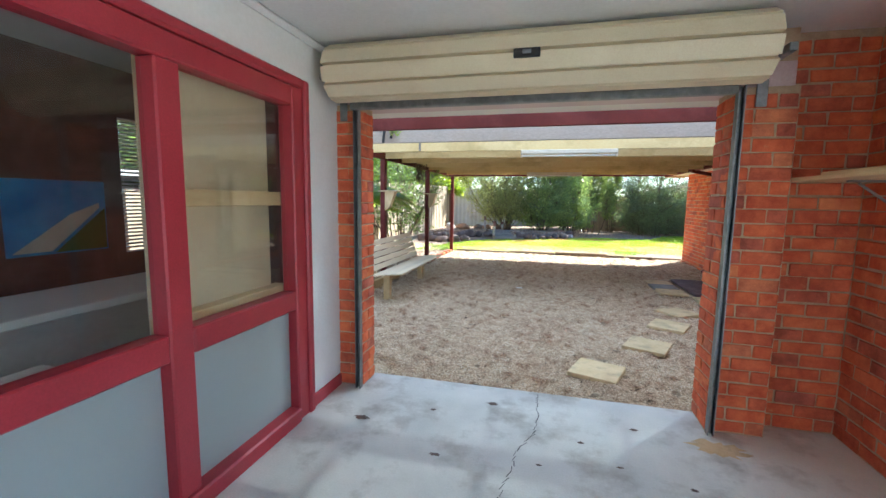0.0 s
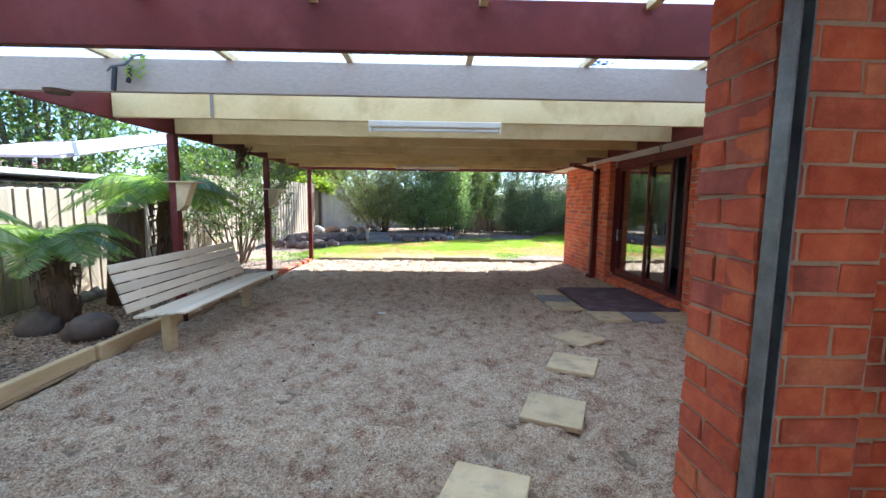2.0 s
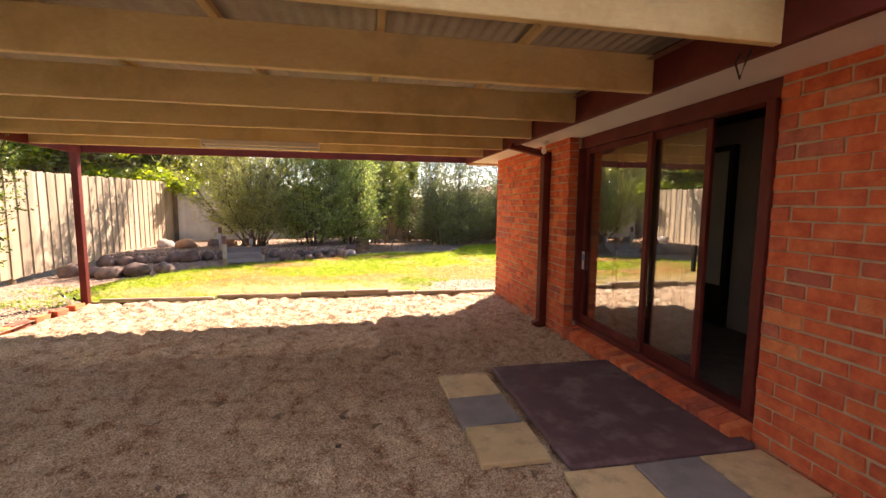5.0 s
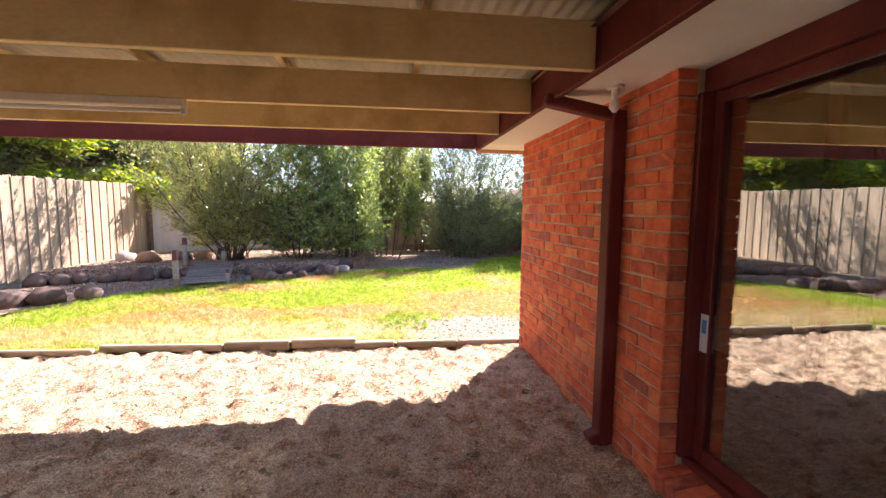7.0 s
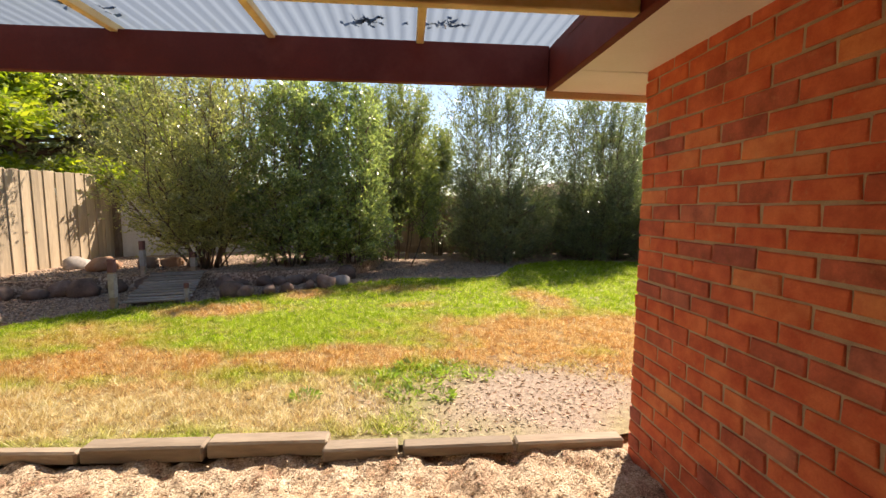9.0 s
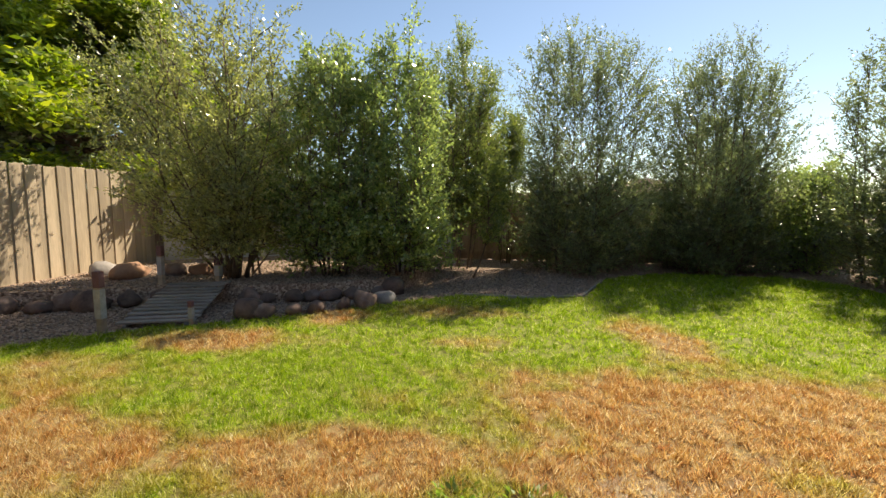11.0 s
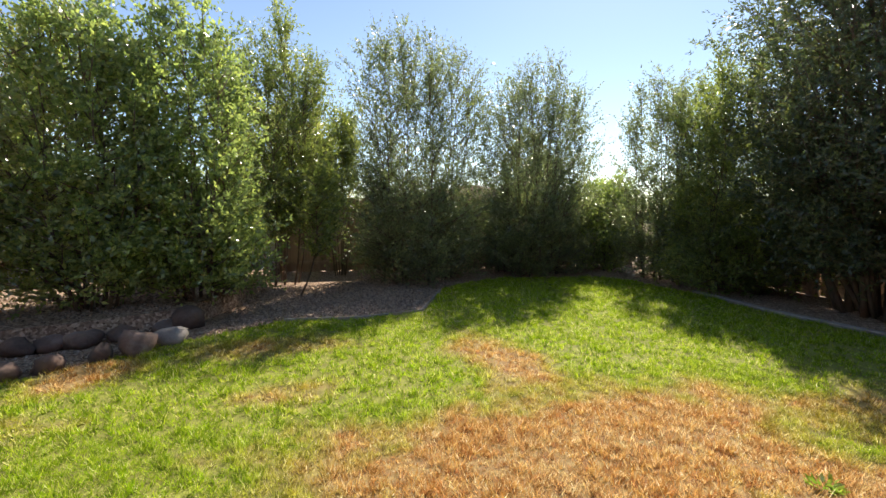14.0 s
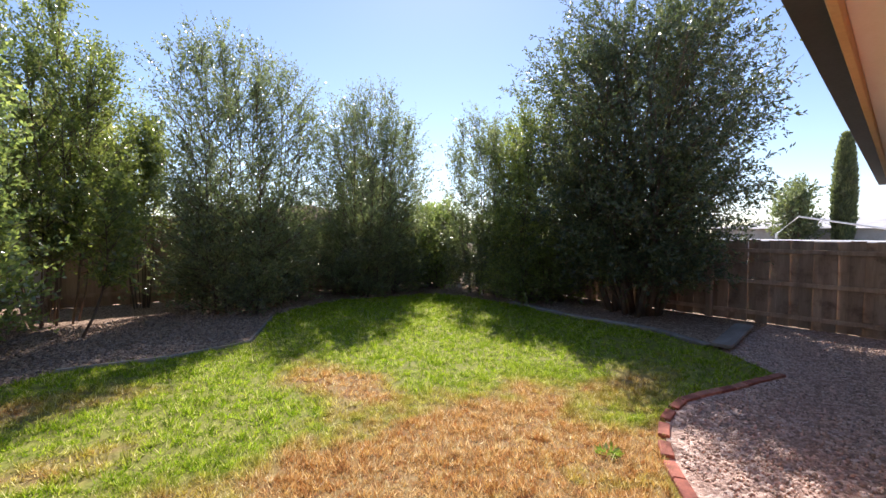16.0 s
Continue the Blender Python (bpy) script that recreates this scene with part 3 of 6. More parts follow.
structure(part("floor", box(-1.66, 1.95, -1.7, 3.24, -0.15, 0.0), M_CONCRETE), "worn grey concrete floor slab of the garage", "floor")
# unseen pale slab, added to bounce sunlight in through the open east side
structure(part("driveway", box(1.96, 9.0, -16.0, 3.0, -0.15, -0.01), M_CONCRETE), "unseen wide pale concrete surface added to bounce light into the garage", "driveway")

# raised bed at the back, held by rocks
raised = bmesh.new()
outline = [(-5.0, 16.6), (-3.9, 17.05), (-2.75, 17.5), (-2.3, 17.95), (-1.4, 17.75), (-0.2, 18.05), (0.75, 18.5), (1.3, 20.0), (1.6, 23.5), (-5.0, 23.5)]
top = [raised.verts.new((x, y, 0.24)) for x, y in outline]
low = [raised.verts.new((x, y - 0.12, -0.05)) for x, y in outline]
raised.faces.new(top)
for i in range(len(top)):
    raised.faces.new((low[i], low[(i + 1) % len(top)], top[(i + 1) % len(top)], top[i]))
bmesh.ops.triangulate(raised, faces=[f for f in raised.faces if len(f.verts) > 4])
structure(part("raised_bed", raised, M_MULCH), "raised bark-covered garden bed in the back corner", "garden bed")

# ---- garage shell ----
LX, RX, CEIL = -1.60, 1.86, 2.55
wl = structure(part("wall_west", box(LX - 0.1, LX, 2.52, 3.2, 0, CEIL), M_PLASTER), "white plastered garage wall beside the glazing", "wall")
top_w = structure(part("wall_west_upper", box(LX - 0.1, LX, -1.6, 2.52, 2.21, CEIL), M_PLASTER), "white plastered wall above the red window frame", "wall")
structure(part("wall_west_rear", box(LX - 0.1, LX, -1.6, -1.2, 0, 2.21), M_PLASTER), "white plastered garage wall", "wall")
structure(part("ceiling", box(LX - 0.1, RX + 0.25, -1.7, 3.2, CEIL, CEIL + 0.1), M_CEIL), "flat white garage ceiling", "ceiling")
structure(part("cornice", beam((LX + 0.025, -1.6, CEIL - 0.03), (LX + 0.025, 3.2, CEIL - 0.03), 0.05, 0.05, 0.02), M_CEIL), "small white cornice", "trim")
# unseen wall, added to keep rear light off the right-hand bricks
structure(part("wall_south", box(LX - 0.1, RX + 0.25, -1.7, -1.6, 0, CEIL), M_PLASTER), "plain unseen rear wall, closed to block light from behind", "wall")
structure(part("baseboard", box(LX, LX + 0.018, 2.53, 2.96, 0, 0.09, 0.003), M_REDIN), "dark red skirting board", "trim")
# wall stops at y 0.9: unseen gap behind it added to light the west side
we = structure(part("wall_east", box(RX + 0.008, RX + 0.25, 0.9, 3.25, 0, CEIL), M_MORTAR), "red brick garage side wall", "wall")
wn1 = structure(part("wall_north", box(1.4, 3.13, 3.158, 3.26, 0, 2.75), M_MORTAR), "red brick garage front wall", "wall")
pr = structure(part("pier_east", box(1.063, 1.4, 2.988, 3.25, 0, 2.2), M_MORTAR), "red brick pier beside the roller door opening", "pier")
pl = structure(part("pier_west", box(-1.62, -1.408, 2.978, 3.2, 0, 2.2), M_MORTAR), "red brick pier beside the roller door opening", "pier")
structure(part("wall_north_upper", box(-1.7, 1.4, 3.06, 3.26, 2.36, 2.75), M_MORTAR), "brickwork above the roller door", "wall")
structure(part("eave_board", box(-3.6, 3.0, 3.302, 3.52, 2.2, 2.225, 0.004), M_WHITE), "white eave lining over the garage opening", "soffit")
structure(part("lintel", box(-1.62, 1.4, 3.05, 3.3, 2.195, 2.36, 0.005), M_LINTEL), "pale painted lintel board over the opening", "lintel")

# ---- house east of the patio ----
bm = box(3.138, 3.3, 3.26, 3.9, 0, 2.45)
box(3.138, 3.3, 5.53, 6.432, 0, 2.45, bm=bm)
box(3.138, 3.3, 3.9, 5.53, 0, 1.2, bm=bm)
box(3.138, 3.3, 3.9, 5.53, 2.22, 2.45, bm=bm)
w1 = structure(part("wall_patio", bm, M_MORTAR), "red brick house wall along the patio with a window", "wall")
w2 = structure(part("wall_recess", box(3.568, 3.72, 6.3, 7.4, 0, 2.45), M_MORTAR), "set-back red brick wall beside the sliding door", "wall")
w3 = structure(part("wall_garden", box(3.438, 3.72, 9.668, 12.162, 0, 2.45), M_MORTAR), "red brick house wall at the garden corner", "wall")
w4 = structure(part("wall_north_house", box(3.72, 5.4, 12.0, 12.162, 0, 2.45), M_MORTAR), "red brick house wall facing the lawn", "wall")
structure(part("wall_step", box(3.3, 3.72, 6.3, 6.432, 0, 2.45), M_MORTAR), "short brick return", "wall")
structure(part("wall_east_house", box(9.15, 9.3, 3.26, 12.0, 0, 2.45), M_MORTAR), "far house wall", "wall")
structure(part("wall_south_house", box(3.3, 9.15, 3.26, 3.4, 0, 2.45), M_DARKIN), "inner house wall", "wall")
structure(part("wall_north_house_east", box(6.6, 9.3, 12.0, 12.162, 0, 2.45), M_MORTAR), "red brick house wall facing the lawn", "wall")
bm = box(5.4, 6.6, 12.0, 12.162, 0, 0.9)
box(5.4, 6.6, 12.0, 12.162, 2.1, 2.45, bm=bm)
structure(part("wall_north_house_mid", bm, M_MORTAR), "red brick house wall around a window", "wall")
structure(part("window_3", box(5.4, 6.6, 12.06, 12.07, 0.9, 2.1), M_GLASSIN), "house window pane facing the lawn", "window")
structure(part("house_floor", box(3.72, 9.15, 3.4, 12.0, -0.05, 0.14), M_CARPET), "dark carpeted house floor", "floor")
structure(part("house_ceiling", box(3.3, 9.15, 3.4, 12.0, 2.4, 2.45), M_CEIL), "white room ceiling", "ceiling")
structure(part("partition", box(3.3, 6.6, 6.1, 6.2, 0.14, 2.4), M_DARKIN), "dim inner wall of the living room", "wall")
structure(part("partition_back", box(5.2, 5.3, 6.2, 11.4, 0.14, 2.4), M_DARKIN), "back wall of the living room", "wall")
# eaves


def skewed(x0, x1, y0, y1, z0, z1):
    """A long box whose far end runs out a little, as the north eave does."""
    bm = box(x0, x1, y0, y1, z0, z1, 0.004)
    for v in bm.verts:
        v.co.y += (v.co.x - 2.95) * 0.0495
    return bm


bm = box(3.06, 3.72, 6.45, 12.17, 2.232, 2.26)
for v in bm.verts:
    if v.co.x < 3.3:
        v.co.x = 3.115 - (v.co.y - 3.3) * 0.0143
structure(part("soffit", bm, M_WHITE), "white eave lining above the sliding door", "soffit")
bm = skewed(2.98, 11.05, 12.17, 12.6, 2.232, 2.26)
structure(part("soffit_north", bm, M_WHITE), "white eave lining facing the lawn", "soffit")
bm = beam((3.1, 3.3, 2.32), (2.969, 12.47, 2.32), 0.045, 0.25, 0.004)
structure(part("fascia", bm, M_RED), "dark red fascia beam carrying the patio rafters", "fascia")
structure(part("fascia_north", skewed(2.99, 11.07, 12.6, 12.63, 2.19, 2.38), M_FASCIA), "tan timber fascia", "fascia")
bm = skewed(2.95, 11.1, 12.635, 12.745, 2.27, 2.39)
structure(part("gutter", bm, M_GUTTER), "dark green metal gutter", "gutter")
# roof of the house
bm = bmesh.new()
eave, ridge = [(2.95, 3.0, 2.4), (11.1, 3.0, 2.4), (11.1, 13.1, 2.4), (2.95, 12.7, 2.4)], [(6.3, 6.3, 4.0), (6.3, 9.5, 4.0)]
vs = [bm.verts.new(p) for p in eave + ridge]
for f in ((0, 1, 4), (1, 2, 5, 4), (2, 3, 5), (3, 0, 4, 5), (3, 2, 1, 0)):
    bm.faces.new([vs[i] for i in f])
structure(part("house_roof", bm, M_ROOF), "low hipped tile roof", "roof")
bm = bmesh.new()
box(-3.6, 3.0, -1.8, 3.2, 2.8, 2.85, bm=bm)
structure(part("garage_roof", bm, M_ROOF), "flat roof over the garage", "roof")

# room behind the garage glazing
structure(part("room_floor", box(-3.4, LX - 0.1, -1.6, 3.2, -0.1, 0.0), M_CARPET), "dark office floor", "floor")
structure(part("room_ceiling", box(-3.4, LX - 0.1, -1.6, 3.2, 2.5, 2.55), M_CEIL), "white office ceiling", "ceiling")
bm = box(-3.5, -3.4, -1.6, 2.7, 0, 2.5)
box(-3.5, -3.4, 3.05, 3.2, 0, 2.5, bm=bm)
box(-3.5, -3.4, 2.7, 3.05, 0, 1.03, bm=bm)
box(-3.5, -3.4, 2.7, 3.05, 2.12, 2.5, bm=bm)
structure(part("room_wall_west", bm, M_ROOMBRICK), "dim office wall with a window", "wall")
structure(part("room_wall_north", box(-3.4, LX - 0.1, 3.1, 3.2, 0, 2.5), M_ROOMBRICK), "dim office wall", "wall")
# invented opening out of view, lets south sky light into the office
bm = box(-3.4, LX - 0.1, -1.7, -1.6, 0, 0.8)
box(-3.4, LX - 0.1, -1.7, -1.6, 2.2, 2.5, bm=bm)
structure(part("room_wall_south", bm, M_ROOMBRICK), "office wall with an unseen wide opening added to let light in", "wall")


# ---- garage things ----
def window_garage():
    w = thing("window_1", (LX, 1.0, 0), "dark red timber glazed partition with fixed panes", "window", "", "structure")
    x0, x1 = LX - 0.08, LX + 0.025
    part("frame_post", box(x0, x1, 2.36, 2.5, 0, 2.21, 0.008), M_REDIN, w)
    part("architrave", box(LX, LX + 0.045, 2.47, 2.53, 0, 2.25, 0.012), M_REDIN, w)
    part("architrave", box(LX, LX + 0.045, -1.2, 2.468, 2.19, 2.25, 0.012), M_REDIN, w)
    part("frame_head", box(x0, x1, -1.2, 2.358, 2.07, 2.188, 0.008), M_REDIN, w)
    part("frame_sill", box(x0, x1 + 0.02, -1.2, 2.358, 0.0, 0.1, 0.01), M_REDIN, w)
    for y in (1.42, 0.1, -1.2):
        part("mullion", box(x0 + 0.002, x1 - 0.002, y, y + 0.125, 0.1, 2.07, 0.008), M_REDIN, w)
    for y0, y1 in ((1.547, 2.358), (0.227, 1.418), (-1.07, 0.098)):
        part("transom", box(x0 + 0.004, x1 - 0.004, y0, y1, 0.77, 0.895, 0.008), M_REDIN, w)
        for z0, z1 in ((0.1, 0.77), (0.895, 2.07)):
            part("pane", box(LX - 0.045, LX - 0.04, y0 + 0.002, y1 - 0.002, z0, z1), M_GLASSIN if z0 > 0.5 else M_FROST, w)


M_FROST = frosted()
window_garage()


def roller_door():
    r = thing("roller_door", (-0.2, 2.7, 2.17), "rolled-up cream ribbed steel roller door under the ceiling", "roller door")
    bm = bmesh.new()
    cy, cz, rad, ribs = 2.72, 2.345, 0.18, 10
    prof = []
    for i in range(ribs):
        for share, far in ((0.0, rad + 0.006), (0.2, rad + 0.002), (0.4, rad), (0.6, rad + 0.002), (0.8, rad + 0.006), (0.83, rad - 0.03), (0.97, rad - 0.03)):
            a = 2 * math.pi * (i + share) / ribs
            prof.append((cy + far * math.cos(a), cz + far * math.sin(a)))
    n = len(prof)
    ends = [[bm.verts.new((x, y, z)) for y, z in prof] for x in (-1.48, 1.1)]
    for i in range(n):
        bm.faces.new((ends[0][i], ends[0][(i + 1) % n], ends[1][(i + 1) % n], ends[1][i]))
    bm.faces.new(ends[0])
    bm.faces.new(ends[1][::-1])
    part("curtain", bm, M_ROLLER, r)
    part("bottom_rail", box(-1.46, 1.05, 2.9, 2.955, 2.15, 2.2, 0.008), M_STEEL, r, "dull steel bottom rail")
    lock = part("lock_plate", box(-0.24, -0.09, 2.52, 2.545, 2.315, 2.365, 0.004), M_BLACK, r, "black lock plate")
    part("lock_handle", box(-0.19, -0.14, 2.503, 2.521, 2.33, 2.352, 0.004), M_STEEL, lock)
    for x, s in ((-1.42, 1), (1.075, -1)):
        bm = box(x - 0.02, x - 0.014, 2.915, 2.965, 0.0, 2.2)
        box(x + 0.014, x + 0.02, 2.915, 2.965, 0.0, 2.2, bm=bm)
        box(x - 0.014, x + 0.014, 2.957, 2.965, 0.0, 2.2, bm=bm)
        part("guide_track", bm, M_STEEL, r, "galvanised steel guide track")
        part("bracket", box(x - s * 0.12 - 0.02, x - s * 0.12 + 0.02, 2.66, 2.98, 2.3, 2.345, 0.004), M_STEEL, r)
        part("bracket_plate", box(x - s * 0.12 - 0.03, x - s * 0.12 + 0.03, 2.965, 2.976, 2.08, 2.4, 0.003), M_STEEL, r)


roller_door()


def wall_shelf():
    s = thing("wall_shelf", (1.7, 2.8, 1.64), "pale timber shelf board on metal brackets", "shelf")
    part("board", box(1.42, 1.855, 1.2, 3.14, 1.64, 1.665, 0.003), M_PINE, s)
    for y in (2.75, 1.6):
        bm = box(1.84, 1.855, y - 0.012, y + 0.012, 1.42, 1.64)
        beam((1.55, y, 1.632), (1.85, y, 1.632), 0.024, 0.012, 0, bm)
        beam((1.6, y, 1.62), (1.845, y, 1.44), 0.014, 0.01, 0, bm)
        part("bracket", bm, M_STEEL, s)
    plank = part("plank", box(1.5, 1.8, 1.3, 2.9, 1.667, 1.69, 0.003), M_PINE)
    tagged(plank, "loose timber plank lying on the shelf", "plank")


wall_shelf()


# ---- patio roof ----
RAFTERS = (5.06, 6.02, 6.97, 7.8, 8.76, 9.68, 10.6, 11.44)
BEARER_X = -2.85


def edge_x(y):
    return 3.075 - (y - 3.3) * 0.135 / 9.46


def patio_roof():
    r = thing("patio_roof", (0, 8, 2.2), "cream timber rafters and sheet roofing over the patio", "patio roof", "", "structure")
    for y in RAFTERS:
        x0 = -3.65 if y < 5.5 else BEARER_X + 0.03
        bm = box(x0, edge_x(y), y - 0.022, y + 0.022, 2.2, 2.43, 0.004)
        part("rafter", bm, M_CREAM if y > 5.3 else M_CREAMOLD, r)
    part("front_beam", box(-3.65, 3.06, 4.14, 4.19, 2.205, 2.47, 0.005), M_RED, r, "dark red front beam")
    part("end_beam", box(BEARER_X - 0.03, edge_x(12.44), 12.42, 12.47, 2.21, 2.45, 0.005), M_RED, r, "dark red end beam")
    part("bearer", box(BEARER_X - 0.025, BEARER_X + 0.025, 5.09, 12.415, 2.185, 2.42, 0.005), M_RED, r, "dark red side bearer")
    for x in np.arange(-2.12, 3.0, 0.855):
        part("batten", box(x - 0.022, x + 0.022, 3.35, 12.6, 2.432, 2.475, 0.003), M_CREAM, r)
    for name, y0, y1, m, x0 in (("clear_sheet", 3.3, 6.85, M_CLEAR, -3.7), ("metal_sheet", 6.55, 11.5, M_SHEET, -3.1), ("clear_sheet", 11.45, 12.62, M_CLEAR2, -3.1)):
        n = int((3.35 - x0) / 0.019)
        xs = np.linspace(x0, 3.25, n)
        z = 2.492 + 0.008 * np.sin(xs * 2 * math.pi / 0.076) + (0.004 if name == "metal_sheet" else 0.0)
        v = np.concatenate([np.column_stack([xs, np.full(n, y), z]) for y in (y0, y1)])
        i = np.arange(n - 1)
        me = raw_mesh(name, v, np.column_stack([i, i + 1, i + 1 + n, i + n]))
        me.polygons.foreach_set("use_smooth", [True] * len(me.polygons))
        obj(name, me, m, r)


patio_roof()


def patio_post(y, top, shelf):
    p = thing("patio_post", (BEARER_X, y, 0), "square dark red painted timber patio post", "post", "patio posts")
    part("shaft", box(BEARER_X - 0.045, BEARER_X + 0.045, y - 0.045, y + 0.045, -0.05, top, 0.006), M_RED, p)
    if shelf:
        part("bracket_plate", box(BEARER_X - 0.07, BEARER_X + 0.3, y - 0.1, y + 0.1, 1.63, 1.65, 0.003), M_PINE, p, "small pale timber shelf plate")
        bm = bmesh.new()
        a = [bm.verts.new((x, y - 0.06, z)) for x, z in ((BEARER_X + 0.047, 1.63), (BEARER_X + 0.23, 1.63), (BEARER_X + 0.13, 1.36), (BEARER_X + 0.047, 1.3))]
        b = [bm.verts.new((v.co.x, y + 0.06, v.co.z)) for v in a]
        bm.faces.new(a)
        bm.faces.new(b[::-1])
        for i in range(4):
            bm.faces.new((a[i], b[i], b[(i + 1) % 4], a[(i + 1) % 4]))
        part("bracket_box", bm, M_PINE, p, "pale timber wedge under the plate")


patio_post(6.94, 2.185, True)
patio_post(9.66, 2.185, True)
patio_post(12.3, 2.185, False)


def batten_light(x0, x1, y):
    l = thing("batten_light", ((x0 + x1) / 2, y, 2.3), "unlit fluorescent batten light fixed to a rafter", "light", "batten lights")
    part("housing", box(x0, x1, y - 0.09, y - 0.024, 2.14, 2.198, 0.008), M_TUBE, l)
    bm = tube([(x0 + 0.03, y - 0.057, 2.118), (x1 - 0.03, y - 0.057, 2.118)], [0.014, 0.014], 10)
    part("tube", bm, M_WHITE, l, "white glass tube", True)
    for x in (x0 + 0.012, x1 - 0.012):
        part("tube_holder", box(x - 0.012, x + 0.012, y - 0.075, y - 0.04, 2.098, 2.142, 0.003), M_TUBE, l)


batten_light(-0.42, 0.83, 6.02)
batten_light(-0.58, 0.7, 10.6)


def downpipe():
    d = thing("downpipe", (3.38, 10.17, 0), "dark red rectangular downpipe on the brick wall", "downpipe")
    part("pipe", box(3.335, 3.43, 10.11, 10.22, -0.03, 2.13, 0.008), M_RED, d)
    part("elbow", beam((3.39, 10.165, 2.1), (2.94, 10.23, 2.2), 0.1, 0.07, 0.01), M_RED, d)
    part("shoe", beam((3.38, 10.165, 0.04), (3.28, 10.165, 0.0), 0.1, 0.07, 0.01), M_RED, d)


downpipe()


def soffit_lamp():
    l = thing("bulb_lamp", (3.28, 10.0, 2.23), "bare white bulb in a ceiling holder under the eave", "lamp")
    part("base", tube([(3.28, 10.0, 2.232), (3.28, 10.0, 2.215)], [0.05, 0.045], 16), M_WHITE, l, "", True)
    part("holder", tube([(3.28, 10.0, 2.215), (3.28, 10.0, 2.16)], [0.022, 0.02], 12), M_WHITE, l, "", True)
    part("bulb", tube([(3.28, 10.0, 2.16), (3.28, 10.0, 2.14), (3.28, 10.0, 2.11), (3.28, 10.0, 2.085)], [0.017, 0.028, 0.032, 0.012], 14), M_WHITE, l, "white glass bulb", True)


soffit_lamp()


# ---- sliding door and window of the house ----
def sliding_door():
    d = thing("door_1", (3.66, 8.7, 0.15), "dark red sliding glass door standing part open", "door", "", "structure")
    x0, x1 = 3.6, 3.7
    part("sill", box(3.575, x1, 7.4, 9.66, 0.13, 0.18, 0.006), M_RED, d)
    part("head", box(x0 - 0.03, x1, 7.4, 9.66, 2.11, 2.232, 0.006), M_RED, d)
    for y0, y1 in ((9.625, 9.66), (7.4, 7.47)):
        part("jamb", box(x0 - 0.065, x1 + 0.0, y0, y1, 0.18, 2.11, 0.006), M_RED, d)
    for y0, y1, x in ((8.56, 9.625, 3.63), (7.97, 9.1, 3.67)):
        leaf = part("leaf_frame", door_leaf(x, y0, y1), M_RED, d)
        part("pane", box(x - 0.003, x + 0.003, y0 + 0.05, y1 - 0.05, 0.25, 2.05), M_GLASS, leaf)
    part("handle", box(3.6, 3.625, 8.0, 8.03, 1.0, 1.2, 0.005), M_BLACK, d, "black pull handle")
    st = part("sticker", box(3.608, 3.61, 9.57, 9.622, 0.78, 0.98), M_WHITE, d, "small white sticker with blue marks")
    part("mark", box(3.6065, 3.608, 9.58, 9.61, 0.88, 0.95), M_STICK, st, "blue square mark")


def door_leaf(x, y0, y1):
    bm = box(x - 0.018, x + 0.018, y0, y0 + 0.055, 0.18, 2.11, 0.004)
    box(x - 0.018, x + 0.018, y1 - 0.055, y1, 0.18, 2.11, 0.004, bm)
    box(x - 0.016, x + 0.016, y0 + 0.055, y1 - 0.055, 0.18, 0.26, 0.004, bm)
    box(x - 0.016, x + 0.016, y0 + 0.055, y1 - 0.055, 2.05, 2.11, 0.004, bm)
    return bm


M_STICK = surf("blue_print", (0.08, 0.2, 0.5), (0.12, 0.26, 0.56), 8, 0.5, 50, 0.02)
sliding_door()


def curtain(name, x, y0, y1, z0, z1, label, amp=0.03):
    n = int((y1 - y0) / 0.02)
    ys = np.linspace(y0, y1, n)
    xs = x + amp * np.sin(ys * 42) + amp * 0.5 * np.sin(ys * 17)
    v = np.concatenate([np.column_stack([xs, ys, np.full(n, z)]) for z in (z0, z1)])
    i = np.arange(n - 1)
    me = raw_mesh(name, v, np.column_stack([i, i + 1, i + 1 + n, i + n]))
    me.polygons.foreach_set("use_smooth", [True] * len(me.polygons))
    ob = obj(name, me, M_CURTAIN)
    so = ob.modifiers.new("thick", "SOLIDIFY")
    so.thickness = 0.004
    return tagged(ob, label, "curtain")


curtain("curtain", 3.86, 8.27, 8.75, 0.15, 2.2, "pale sheer curtain hanging beside the sliding door")


def window_house():
    w = thing("window_2", (3.16, 4.7, 1.2), "dark red framed house window with net curtain", "window", "", "structure")
    x0, x1 = 3.2, 3.28
    part("frame", box(x0, x1, 5.45, 5.53, 1.24, 2.22, 0.005), M_RED, w)
    part("frame", box(x0, x1, 3.9, 3.98, 1.24, 2.22, 0.005), M_RED, w)
    part("frame", box(x0, x1, 3.98, 5.45, 2.15, 2.22, 0.005), M_RED, w)
    part("frame", box(x0, x1, 3.98, 5.45, 1.24, 1.3, 0.005), M_RED, w)
    part("mullion", box(x0 + 0.005, x1 - 0.005, 4.66, 4.72, 1.3, 2.15, 0.005), M_RED, w)
    for y0, y1 in ((3.98, 4.66), (4.72, 5.45)):
        part("pane", box(3.238, 3.243, y0, y1, 1.3, 2.15), M_GLASSIN, w)
    part("sill", box(3.1, 3.3, 3.88, 5.55, 1.2, 1.24, 0.01), M_GUTTER, w, "dark tiled window sill")


window_house()
curtain("net_curtain", 3.36, 3.95, 5.5, 1.85, 2.2, "white lace curtain across the top of the window", 0.015)
curtain("net_curtain", 3.36, 3.95, 5.5, 1.28, 1.72, "white lace cafe curtain in the window", 0.015)


